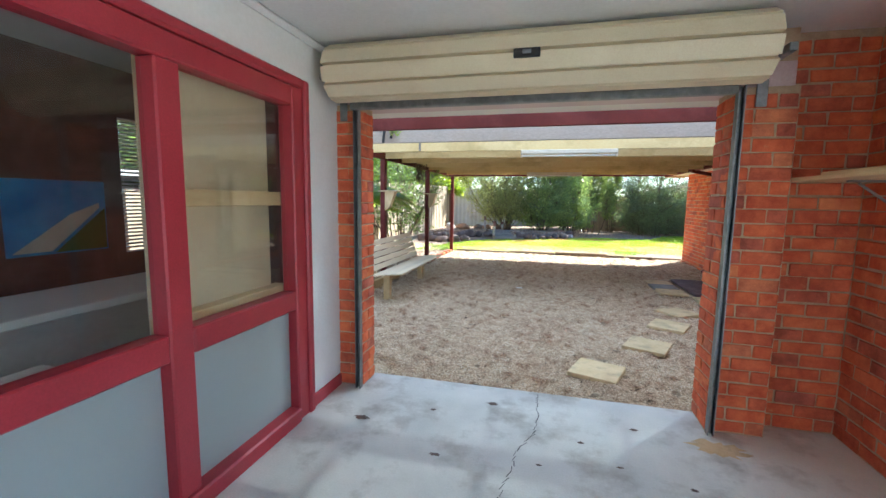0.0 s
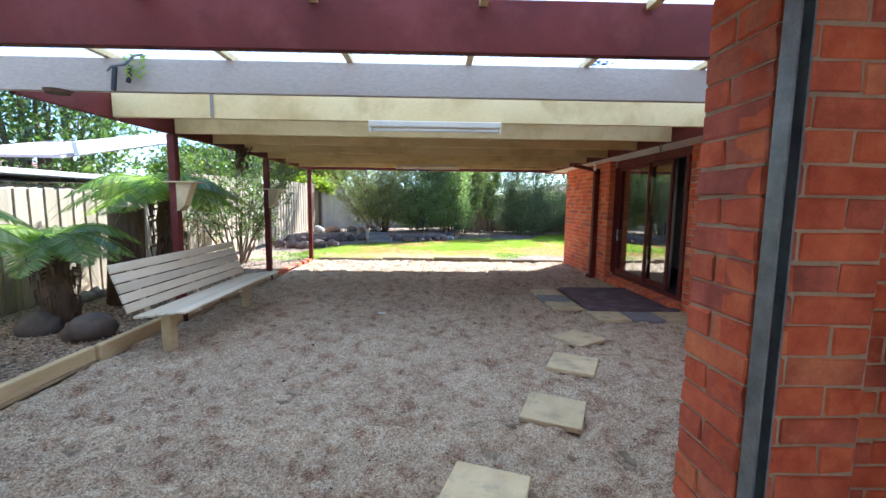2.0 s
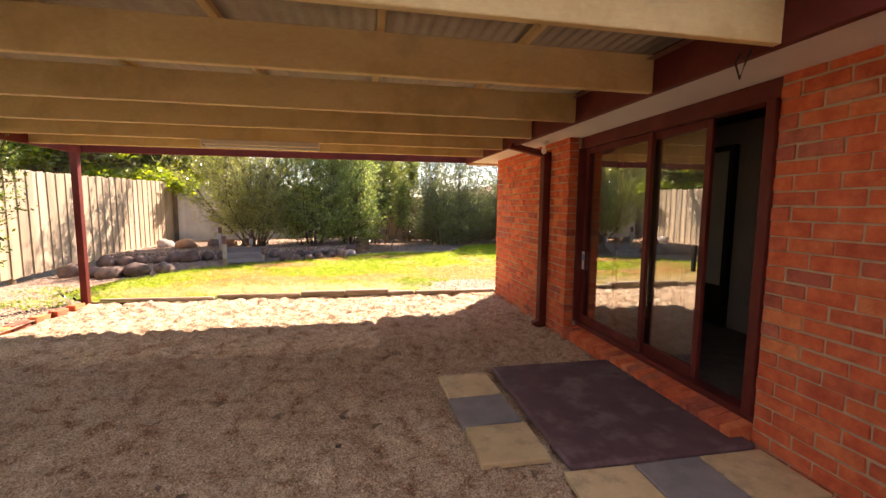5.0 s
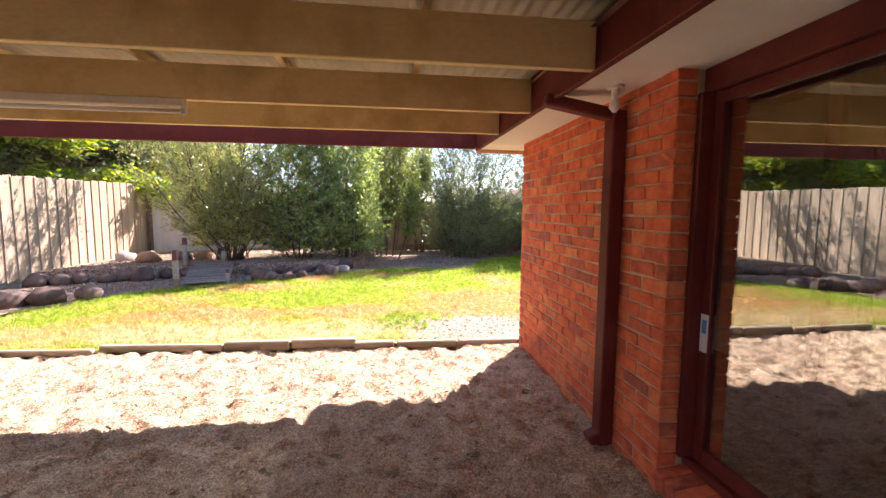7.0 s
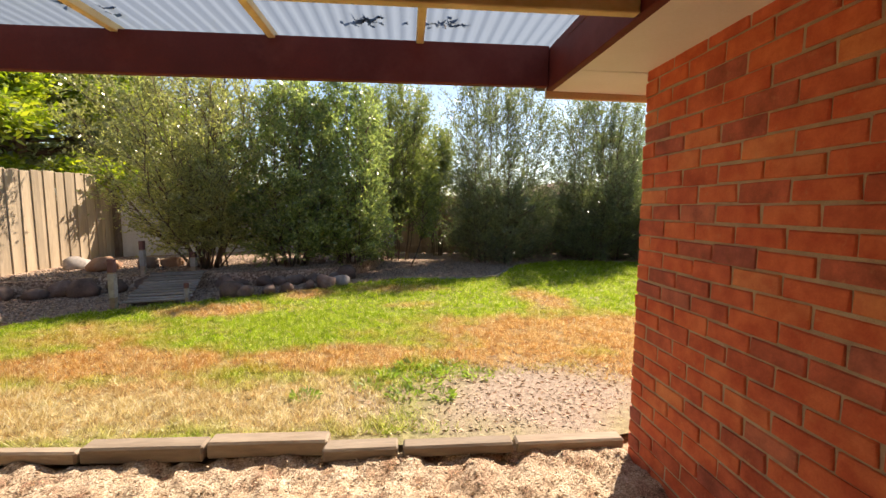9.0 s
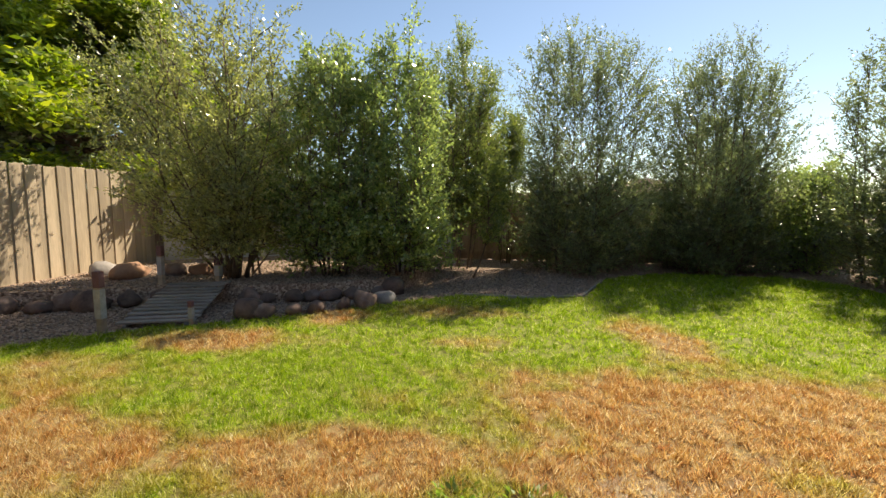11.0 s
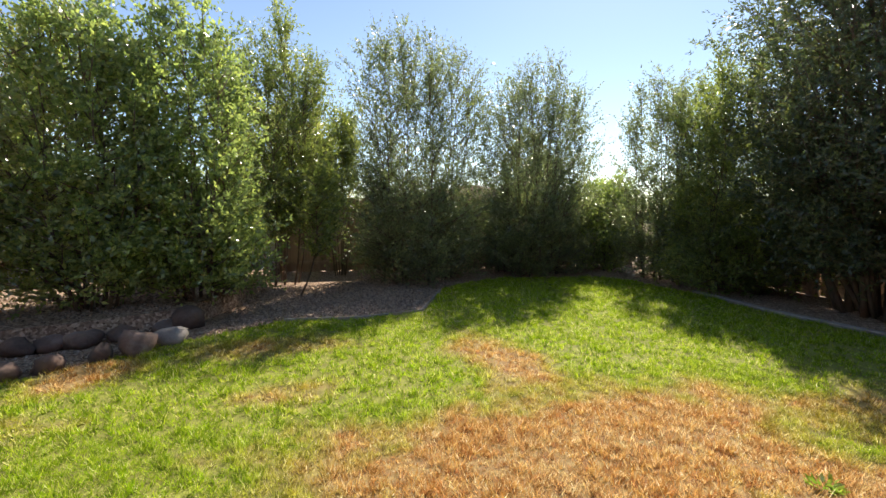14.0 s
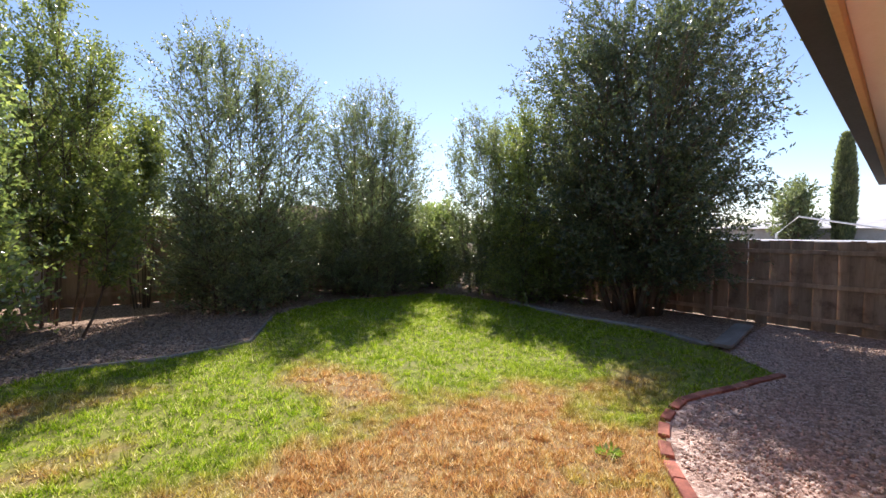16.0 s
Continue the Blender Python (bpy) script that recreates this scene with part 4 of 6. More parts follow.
# ---- pavers and mat ----
def paver(cx, cy, size, yaw, z, material, label, lean=0.0):
    ob = part("paver", box(-size[0] / 2, size[0] / 2, -size[1] / 2, size[1] / 2, -0.04, 0.0, 0.006), material)
    ob.matrix_world = pose(cx, cy, z - 0.006, lean * 0.5, 0, yaw)
    return tagged(ob, label, "paver", "stepping pavers")


for cx, cy, yaw in ((0.47, 3.83, -20), (1.06, 4.68, -24), (1.48, 5.54, -26), (1.77, 6.26, -57)):
    paver(cx, cy, (0.41, 0.41), yaw, 0.022, M_PAVER, "square sandstone stepping paver set in the gravel")
for i, (cx, cy, m) in enumerate(((2.03, 8.52, M_PAVER), (2.03, 8.1, M_PAVERG), (2.05, 7.67, M_PAVER), (2.47, 7.12, M_PAVER), (2.9, 7.12, M_PAVERG), (3.33, 7.12, M_PAVER))):
    paver(cx, cy, (0.42, 0.41), random.uniform(-3, 3), 0.03, m, "square paver laid beside the door mat")
mat_ob = part("door_mat", box(2.3, 3.52, 7.32, 8.78, 0.012, 0.055, 0.015), M_MAT)
tagged(mat_ob, "large dark maroon rubber mat at the sliding door", "mat")
litter = part("paper_scrap", box(-0.05, 0.05, -0.02, 0.02, 0, 0.012, 0.003), M_WHITE)
litter.matrix_world = pose(-0.45, 7.15, 0.02, 0, 0, 5)
tagged(litter, "small white scrap lying on the gravel", "litter")


# ---- bench and timber edging ----
def bench():
    b = thing("garden_bench", (-2.4, 6.8, 0), "long slatted timber bench on pale square legs", "bench")
    y0, y1 = 5.64, 7.93
    seat = [(-2.08 - 0.095 * i, 0.42 - 0.012 * i) for i in range(5)]
    back = [(-2.53 - 0.032 * (i + 1), 0.41 + 0.09 * (i + 0.4)) for i in range(5)]
    for x, z in seat:
        part("slat", box(x - 0.044, x + 0.044, y0, y1, z - 0.012, z + 0.012, 0.005), M_BENCH, b)
    for x, z in back:
        bm = box(-0.012, 0.012, y0, y1, -0.042, 0.042, 0.005)
        bmesh.ops.transform(bm, matrix=pose(x, 0, z, 0, -20, 0), verts=bm.verts)
        part("slat", bm, M_BENCH, b)
    for y in (5.95, 6.8, 7.68):
        bm = beam((-2.06, y, 0.385), (-2.56, y, 0.33), 0.04, 0.05)
        beam((-2.56, y, 0.32), (-2.76, y, 0.83), 0.04, 0.04, 0.004, bm)
        part("support", bm, M_BENCH, b)
    for y in (5.95, 7.65):
        part("leg", box(-2.43, -2.33, y - 0.05, y + 0.05, -0.04, 0.36, 0.006), M_PINE, b, "pale square timber leg")


bench()


def sleeper(p, q, w, h, label, material):
    ob = part("sleeper", beam(p, q, w, h, 0.012), material)
    return tagged(ob, label, "sleeper", "garden edging")


for y0, y1 in ((3.3, 5.6), (5.62, 7.8), (7.82, 10.0)):
    sleeper((-2.83, y0, 0.04), (-2.85, y1, 0.04), 0.06, 0.17, "pale pine sleeper edging beside the patio", M_PINE)
for x0, x1, z, h, w, m in ((-2.7, -1.1, 0.0, 0.07, 0.07, M_SLEEPER), (-1.08, 0.18, 0.012, 0.08, 0.07, M_SLEEPER), (0.2, 0.89, 0.025, 0.1, 0.12, M_SLEEPER), (0.9, 1.6, 0.03, 0.1, 0.12, M_SLEEPER), (1.58, 2.02, 0.015, 0.08, 0.12, M_SLEEPER), (2.05, 2.72, 0.012, 0.07, 0.1, M_SLEEPER), (2.74, 3.42, 0.01, 0.07, 0.1, M_SLEEPER)):
    sleeper((x0, 12.32 + (0.06 if x1 < 0.5 else 0) - (0.08 if x0 > 1.5 else 0), z), (x1, 12.30 - (0.06 if x0 > 1.5 else 0), z), w, h, "weathered grey timber sleeper edging the lawn", m)


# ---- fences ----
def paling_fence(name, p, q, z0, z1, label, material, width=0.105, rails_side=0, seed=1, step_z=0.0, lap=0.018):
    """Upright palings between two points, with rails; each paling is a piece."""
    f = thing(name, (p[0], p[1], z0), label, "fence", "", "structure")
    rng = random.Random(seed)
    dx, dy = q[0] - p[0], q[1] - p[1]
    n = math.hypot(dx, dy)
    yaw = math.degrees(math.atan2(dy, dx))
    meshes = []
    for _ in range(5):
        bm = box(-width / 2 - 0.012, width / 2 + 0.012, -0.008, 0.008, 0, z1 - z0, 0.003)
        for v in bm.verts:
            v.co += Vector((rng.uniform(-1, 1) * 0.004, 0, rng.uniform(-1, 1) * 0.012))
        me = bpy.data.meshes.new("paling")
        bm.to_mesh(me)
        bm.free()
        me.materials.append(material)
        meshes.append(me)
    count = int(n / (width - 0.004))
    for i in range(count):
        u = (i + 0.5) / count
        ob = bpy.data.objects.new("paling", meshes[rng.randrange(5)])
        scene.collection.objects.link(ob)
        ob.matrix_world = pose(p[0] + dx * u, p[1] + dy * u, z0 + rng.uniform(-0.015, 0.015) + step_z * u, 0, rng.uniform(-0.6, 0.6), yaw) @ Matrix.Translation((0, lap * (i % 2), 0))
        ob.parent = f
        ob.matrix_parent_inverse = f.matrix_world.inverted()
    nx, ny = -dy / n * 0.045 * rails_side, dx / n * 0.045 * rails_side
    for k in (0.12, 0.5, 0.88):
        z = z0 + (z1 - z0) * k
        part("rail", beam((p[0] + nx, p[1] + ny, z), (q[0] + nx, q[1] + ny, z + step_z), 0.04, 0.07, 0.004), material, f)
    m = max(2, int(n / 2.4))
    for i in range(m + 1):
        u = i / m
        part("post", box(p[0] + dx * u + nx * 2.2 - 0.05, p[0] + dx * u + nx * 2.2 + 0.05, p[1] + dy * u + ny * 2.2 - 0.05, p[1] + dy * u + ny * 2.2 + 0.05, -0.1, z1 - 0.12, 0.006), material, f)
    return f


paling_fence("fence_west_low", (-5.05, 3.2), (-5.02, 11.0), 0.0, 1.55, "weathered grey paling fence behind the ferns", M_PALING, 0.11, 1, 3)
paling_fence("fence_west", (-5.02, 11.0), (-4.85, 20.35), 0.05, 1.98, "tall weathered timber paling fence", M_PALING, 0.13, 1, 4, 0.17)
paling_fence("fence_east", (11.3, 20.2), (11.45, 8.0), 0.0, 1.44, "brown timber paling fence with exposed rails", M_PALEE, 0.15, -1, 5, lap=0.034)
paling_fence("fence_north", (1.6, 23.5), (11.3, 22.6), 0.0, 1.85, "dark timber paling fence behind the shrubs", M_PALER, 0.14, -1, 6)


def steel_fence():
    f = thing("fence_steel", (-4.8, 20.4, 0), "pale ribbed steel fence panel in the corner", "fence", "", "structure")
    p, q = Vector((-4.78, 20.45, 0)), Vector((1.6, 23.5, 0))
    n = int((q - p).length / 0.05)
    d = (q - p) / n
    side = Vector((-d.y, d.x, 0)).normalized()
    v, k = [], []
    for i in range(n + 1):
        off = 0.03 if (i % 4) in (0, 1) else 0.0
        b = p + d * i + side * off
        v += [(b.x, b.y, 0.1), (b.x, b.y, 2.05)]
    for i in range(n):
        k.append((2 * i, 2 * i + 2, 2 * i + 3, 2 * i + 1))
    obj("panel", raw_mesh("panel", v, k), M_METALF, f)
    part("top_rail", beam(p + Vector((0, 0, 2.06)), q + Vector((0, 0, 2.06)), 0.06, 0.04), M_METALF, f)
    part("corner_post", box(-4.9, -4.76, 20.36, 20.5, 0, 2.12, 0.01), M_BARK, f, "dark corner post")


steel_fence()


# ---- plants ----
def leaf_cloud(points, dirs, length, width, rng):
    """Diamond leaves at points along dirs; returns verts and quads."""
    n = len(points)
    dirs = dirs / np.linalg.norm(dirs, axis=1, keepdims=True)
    side = np.cross(dirs, rng.normal(size=(n, 3)))
    side /= np.linalg.norm(side, axis=1, keepdims=True)
    fold = np.cross(dirs, side)
    ln = length * rng.uniform(0.6, 1.25, (n, 1))
    wd = width * rng.uniform(0.7, 1.2, (n, 1))
    v = np.empty((n, 4, 3))
    v[:, 0] = points
    v[:, 1] = points + dirs * ln * 0.45 + side * wd / 2 + fold * wd * 0.15
    v[:, 2] = points + dirs * ln - fold * ln * 0.12
    v[:, 3] = points + dirs * ln * 0.45 - side * wd / 2 + fold * wd * 0.15
    return v.reshape(-1, 3), np.arange(4 * n).reshape(n, 4)


def crown_profile(form, u):
    """Share of the full reach that the crown has at height share u."""
    if form == "vase":
        return (0.22 + 0.78 * u ** 0.8) * (1.0 - 0.45 * max(0.0, (u - 0.7) / 0.3) ** 2)
    if form == "oval":
        return math.sin(math.pi * (0.2 + 0.72 * u)) ** 0.7
    if form == "crown":
        return math.sin(math.pi * (0.06 + 0.82 * u)) ** 0.8
    return 1.0 - 0.62 * u ** 1.4


def shrub(name, base, form, height, reach, stems, branches, twigs, twig_len, per, leaf, wide, mat_leaf, label, seed, low=0.05, rise=0.7, deep=0.8, droop=0.0, category="shrub", r0=0.022, foot=0.2, bare=0.0, skirt=0):
    """A shrub or tree: tapered stems, ascending branches, twigs and small leaves along them."""
    t = thing(name, base, label, category)
    rng = np.random.default_rng(seed)
    at0 = np.array(base, float)
    squash = np.array([1.0, deep, 1.0])
    bm = bmesh.new()
    tp, td, tl = [], [], []
    for s in range(stems):
        a = 2.4 * s + rng.uniform(-0.5, 0.5)
        q = math.sqrt((s + rng.uniform(0.1, 0.9)) / stems)
        out = np.array([math.cos(a), math.sin(a), 0.0])
        h = height * rng.uniform(0.82, 1.0) * (1 - 0.26 * q * q)
        spread = reach * q * (0.8 if form == "vase" else 0.5)
        wob = rng.normal(size=4) * 0.05 * reach
        pts = []
        for i in range(9):
            u = i / 8
            bend = u ** (0.9 if form == "vase" else 0.65)
            pts.append(at0 + (out * (foot * q + (spread - foot * q * 0.5) * bend) + np.array([wob[0] * math.sin(u * 5 + wob[2] * 20), wob[1] * math.cos(u * 6 + wob[3] * 20), h * u])) * squash)
        r = r0 * rng.uniform(0.7, 1.2)
        tube([tuple(p) for p in pts], [r * (1 - 0.88 * i / 8) for i in range(9)], 6, bm)
        for k in range(branches + skirt):
            u = low + (1 - low) * (k + rng.uniform()) / branches if k < branches else low + rng.uniform(0.0, 0.4)
            i = min(7, int(u * 8))
            p = pts[i] + (pts[i + 1] - pts[i]) * (u * 8 - i)
            ang = a + rng.normal() * (1.9 - 1.0 * q)
            el = rise * (0.3 + 1.1 * u) + rng.uniform(-0.35, 0.35)
            d = np.array([math.cos(ang) * math.cos(el), math.sin(ang) * math.cos(el) * deep, math.sin(el)])
            ln = reach * crown_profile(form, u) * (0.42 if form == "vase" else 0.62) * rng.uniform(0.45, 1.15) + 0.12
            curl = np.array([0, 0, rng.uniform(0.0, 0.35) - droop])
            line = [p + d * ln * v + curl * ln * v * v for v in (0.0, 0.5, 1.0)]
            tube([tuple(c) for c in line], [0.011, 0.007, 0.002], 3, bm)
            m = max(2, int(twigs * rng.uniform(0.6, 1.3)))
            v = rng.uniform(bare, 1.0, m) ** 0.8
            tp.append(p + d * ln * v[:, None] + curl * ln * (v ** 2)[:, None])
            td.append(d * 0.75 + rng.normal(size=(m, 3)) * 0.55 + np.array([0, 0, 0.3 - droop * 1.2]))
            tl.append(twig_len * rng.uniform(0.45, 1.25, m))
        shoots = 5
        tp.append(np.repeat(pts[-1][None], shoots, 0) - np.array([0, 0, 1]) * rng.uniform(0, 0.4, (shoots, 1)))
        td.append(np.array([0, 0, 1.0 - droop]) + rng.normal(size=(shoots, 3)) * 0.3)
        tl.append(twig_len * rng.uniform(0.9, 1.9, shoots))
    part("trunk", bm, M_BARK, t, "", True)
    p, d, l = np.concatenate(tp), np.concatenate(td), np.concatenate(tl)
    d /= np.linalg.norm(d, axis=1, keepdims=True)
    fine = np.random.default_rng(seed + 500)
    v, f = leaf_cloud(p[::2], d[::2], 1.0, 0.006, fine)
    v = (v.reshape(-1, 4, 3) - p[::2, None]) * l[::2, None, None] + p[::2, None]
    obj("twig_mass", raw_mesh("twig_mass", v.reshape(-1, 3), f), M_BARK, t, "thin brown twigs")["kind"] = "stuff"
    k = np.repeat(np.arange(len(p)), per)
    u = rng.uniform(0.05, 1.05, len(k))[:, None]
    at = p[k] + d[k] * l[k][:, None] * u + rng.normal(size=(len(k), 3)) * 0.012
    at[:, 2] -= droop * 0.6 * (u[:, 0] ** 2) * l[k]
    way = d[k] * 0.7 + rng.normal(size=(len(k), 3)) * 0.6 + np.array([0, 0, 0.1 - droop * 1.4])
    keep = at[:, 2] > base[2] + 0.04
    v, f = leaf_cloud(at[keep], way[keep], leaf, wide, rng)
    obj("crown", raw_mesh("crown", v, f), mat_leaf, t)
    return t


# the planted screen along the back fence, west to east
shrub("tall_shrub", (-1.95, 18.5, 0.24), "vase", 4.2, 2.3, 26, 18, 11, 0.36, 9, 0.06, 0.029, M_LEAFO, "wide olive-green many-stemmed shrub in the raised bed", 11, 0.13, 0.55, 0.8, r0=0.022, foot=0.3, skirt=8)
shrub("tall_shrub", (-0.35, 18.85, 0.24), "column", 4.2, 1.2, 14, 20, 11, 0.32, 9, 0.074, 0.038, M_LEAF, "upright glossy green shrub with light tips", 12, 0.03, 0.7, 0.8, foot=0.35, skirt=8)
shrub("tall_shrub", (0.85, 19.15, 0.24), "column", 4.3, 1.05, 13, 20, 11, 0.32, 9, 0.074, 0.038, M_LEAF, "upright glossy green shrub beside the bark bed", 13, 0.02, 0.7, 0.8, foot=0.3, skirt=8)
shrub("tall_shrub", (1.75, 21.6, 0.0), "oval", 5.5, 1.3, 13, 24, 13, 0.38, 11, 0.062, 0.027, M_LEAFT, "tall feathery yellow-green shrub at the back fence", 14, 0.2, 0.75, 0.7, foot=0.4, skirt=5, r0=0.015)
shrub("tall_shrub", (3.0, 22.6, 0.0), "column", 3.9, 0.7, 8, 18, 11, 0.36, 10, 0.066, 0.03, M_LEAFT, "slim yellowish-green shrub against the back fence", 28, 0.5, 0.8, 0.6, foot=0.2, r0=0.015)
shrub("tall_shrub", (4.6, 21.4, 0.0), "oval", 5.5, 1.65, 17, 26, 13, 0.38, 10, 0.06, 0.026, M_LEAFD, "tall dark screening shrub at the back fence", 15, 0.0, 0.75, 0.75, foot=0.9, skirt=20)
shrub("tall_shrub", (7.55, 21.7, 0.0), "oval", 5.3, 1.5, 17, 26, 13, 0.38, 10, 0.06, 0.026, M_LEAFD, "tall dark screening shrub near the corner", 16, 0.0, 0.75, 0.7, foot=0.9, skirt=20)
shrub("low_shrub", (9.85, 21.9, 0.0), "oval", 2.5, 1.2, 12, 16, 11, 0.32, 10, 0.075, 0.04, M_LEAF, "pale flowering shrub in the back corner", 17, 0.02, 0.5, 0.6, foot=0.5, skirt=6)
shrub("tall_shrub", (10.35, 20.2, 0.0), "oval", 4.8, 1.4, 14, 22, 13, 0.36, 10, 0.064, 0.027, M_LEAFD, "tall olive shrub by the side fence", 18, 0.0, 0.8, 1.1, foot=0.7, skirt=16)
shrub("broad_tree", (10.45, 18.7, 0.0), "column", 4.9, 1.35, 13, 24, 12, 0.38, 11, 0.075, 0.03, M_LEAFT, "screening tree with yellow-green top along the side fence", 19, 0.0, 0.7, 1.0, category="tree", foot=0.6, skirt=16)
shrub("broad_tree", (10.5, 16.35, 0.0), "crown", 6.3, 2.5, 30, 30, 12, 0.42, 11, 0.08, 0.03, M_LEAFK, "large dark bushy tree over the side bed", 20, 0.12, 0.55, 1.0, 0.12, category="tree", r0=0.045, foot=0.4, skirt=6)
shrub("sapling", (2.21, 20.25, 0.0), "oval", 2.5, 0.8, 1, 36, 12, 0.3, 10, 0.075, 0.038, M_LEAFT, "slender young tree in the bark bed", 21, 0.3, 0.5, 0.9, r0=0.026, foot=0.0)
shrub("garden_shrub", (-4.2, 11.4, 0.0), "vase", 2.9, 1.6, 15, 13, 8, 0.32, 9, 0.055, 0.028, M_LEAFL, "open light-green shrub with bare lower stems", 22, 0.25, 0.5, 1.0, foot=0.15)
# trees of the neighbourhood
shrub("street_tree", (-6.0, 27.0, 0.0), "oval", 6.5, 2.6, 12, 18, 7, 0.7, 6, 0.16, 0.08, M_LEAFD, "dark tree beyond the back fence", 24, 0.3, 0.5, category="tree", r0=0.1, foot=0.3)
shrub("street_tree", (1.5, 29.0, 0.0), "oval", 5.6, 2.8, 12, 18, 7, 0.7, 6, 0.16, 0.08, M_LEAFO, "tree beyond the back fence", 25, 0.2, 0.5, category="tree", r0=0.1, foot=0.4)
shrub("street_tree", (-9.0, 12.0, 0.0), "oval", 5.5, 2.6, 14, 20, 7, 0.7, 6, 0.14, 0.075, M_LEAFL, "leafy tree in the neighbouring garden", 26, 0.2, 0.5, category="tree", r0=0.1, foot=0.4)
shrub("street_tree", (-8.0, 6.0, 0.0), "oval", 5.5, 2.6, 14, 20, 7, 0.7, 6, 0.14, 0.075, M_LEAFL, "leafy tree in the neighbouring garden", 27, 0.2, 0.5, category="tree", r0=0.1, foot=0.4)


def conifer(x, y, height, reach, low, seed, label):
    """Layered conifer: level boughs with flat sprays, dark within and lime at the tips as painted shade and sun."""
    t = thing("conifer_tree", (x, y, 0), label, "tree")
    rng = np.random.default_rng(seed)
    bm = tube([(x, y, -0.05), (x + 0.1, y, height * 0.5), (x, y + 0.1, height)], [0.2, 0.15, 0.03], 10)
    inner, outer = [], []
    for k in range(130):
        u = rng.uniform() ** 1.25
        z = low + (height - low) * u
        a = 2.4 * k + rng.uniform(-0.4, 0.4)
        ln = reach * (1 - 0.8 * u) * rng.uniform(0.65, 1.1)
        d = np.array([math.cos(a), math.sin(a), rng.uniform(0.05, 0.3)])
        p = np.array([x, y, z])
        tube([tuple(p + d * ln * v - np.array([0, 0, 0.18 * ln * v * v])) for v in (0, 0.4, 0.75, 1)], [0.05, 0.035, 0.02, 0.006], 5, bm)
        n = int(60 + 130 * ln)
        v = rng.uniform(0.2, 1.08, n) ** 0.7
        side = np.array([-d[1], d[0], 0.0])
        at = p + d * ln * v[:, None] - np.array([0, 0, 0.18 * ln]) * (v ** 2)[:, None] + side * (rng.normal(size=n) * 0.16 * ln * (1.25 - v))[:, None] + rng.normal(size=(n, 3)) * np.array([0.08, 0.08, 0.13])
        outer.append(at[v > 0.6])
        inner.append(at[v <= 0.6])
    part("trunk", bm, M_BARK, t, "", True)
    # sunlight is painted as lime on outer sprays, shade as dark leaves inside
    for name, group, mat_, note in (("crown", inner, M_LEAFD, "inner foliage, coloured dark as if shaded"), ("outer_foliage", outer, M_LEAFY, "foliage tips, coloured lime-yellow as if sunlit")):
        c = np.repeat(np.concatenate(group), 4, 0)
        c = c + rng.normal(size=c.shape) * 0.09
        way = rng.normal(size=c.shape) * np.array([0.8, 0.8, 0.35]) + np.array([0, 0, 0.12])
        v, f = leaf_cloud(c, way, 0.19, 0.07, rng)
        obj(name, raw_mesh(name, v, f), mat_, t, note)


conifer(-7.9, 21.6, 9.5, 4.7, 2.2, 23, "large dark layered conifer, tips coloured lime as sunlit, beyond the fence")


# ---- rocks, stakes, ramp ----
def rock(x, y, z, sx, sy, sz, seed, label, material=None, group="bed rocks"):
    rng = random.Random(seed)
    bm = bmesh.new()
    bmesh.ops.create_icosphere(bm, subdivisions=2, radius=0.5)
    off = rng.uniform(0, 50)
    for v in bm.verts:
        k = 1 + 0.42 * noise.noise(v.co * 2.4 + Vector((off, off, 0))) + 0.2 * noise.noise(v.co * 6 + Vector((off, 0, 0)))
        v.co = Vector((v.co.x * sx * k, v.co.y * sy * k, v.co.z * sz * k))
        if v.co.z < -sz * 0.28:
            v.co.z = -sz * 0.28
    ob = part("rock", bm, material or M_ROCK, None, "", True)
    ob.matrix_world = pose(x, y, z + sz * 0.24, 0, 0, rng.uniform(0, 360))
    return tagged(ob, label, "rock", group)


rr = random.Random(8)


def rock_row(points, gap, size, z, label):
    """Rounded field stones set side by side along a line."""
    for (xa, ya), (xb, yb) in zip(points, points[1:]):
        n = max(1, int(math.hypot(xb - xa, yb - ya) / gap))
        for i in range(n):
            u = (i + rr.uniform(0.3, 0.7)) / n
            s = size * rr.uniform(0.7, 1.3)
            rock(xa + (xb - xa) * u + rr.uniform(-0.05, 0.05), ya + (yb - ya) * u + rr.uniform(-0.05, 0.05), z, s * rr.uniform(0.9, 1.4), s, s * rr.uniform(0.7, 1.0), rr.random(), label)


rock_row([(-4.9, 16.45), (-3.9, 16.85), (-2.75, 17.3), (-2.45, 17.75)], 0.3, 0.34, 0.0, "rounded brown field stone edging the raised bed")
rock_row([(-1.35, 17.62), (-0.2, 17.95), (0.75, 18.4), (1.0, 18.6)], 0.27, 0.32, 0.0, "rounded dark field stone edging the raised bed")
rock_row([(-1.05, 16.75), (-0.1, 17.1), (0.75, 17.7)], 0.27, 0.3, 0.0, "grey field stone along the lawn edge")
rock_row([(-4.7, 14.9), (-3.6, 14.6), (-2.9, 15.25)], 0.33, 0.32, 0.0, "grey field stone along the lawn edge")
rock(0.82, 17.85, 0.0, 0.36, 0.28, 0.24, 4.0, "pale grey boulder at the end of the stone row", M_PALEROCK)
rock(-4.35, 18.5, 0.22, 0.5, 0.4, 0.36, 5.0, "whitish boulder against the fence", M_PALEROCK)
rock(-3.75, 18.35, 0.22, 0.95, 0.5, 0.36, 6.0, "large tan boulder on the raised bed", M_TANROCK)
for i, (x, y) in enumerate(((-3.1, 18.6), (-2.7, 18.75), (-2.2, 18.7))):
    rock(x, y, 0.22 if y > 17 else -0.03, 0.42, 0.36, 0.3, 30 + i, "brown field stone on the garden bed", M_TANROCK if i % 2 else None)
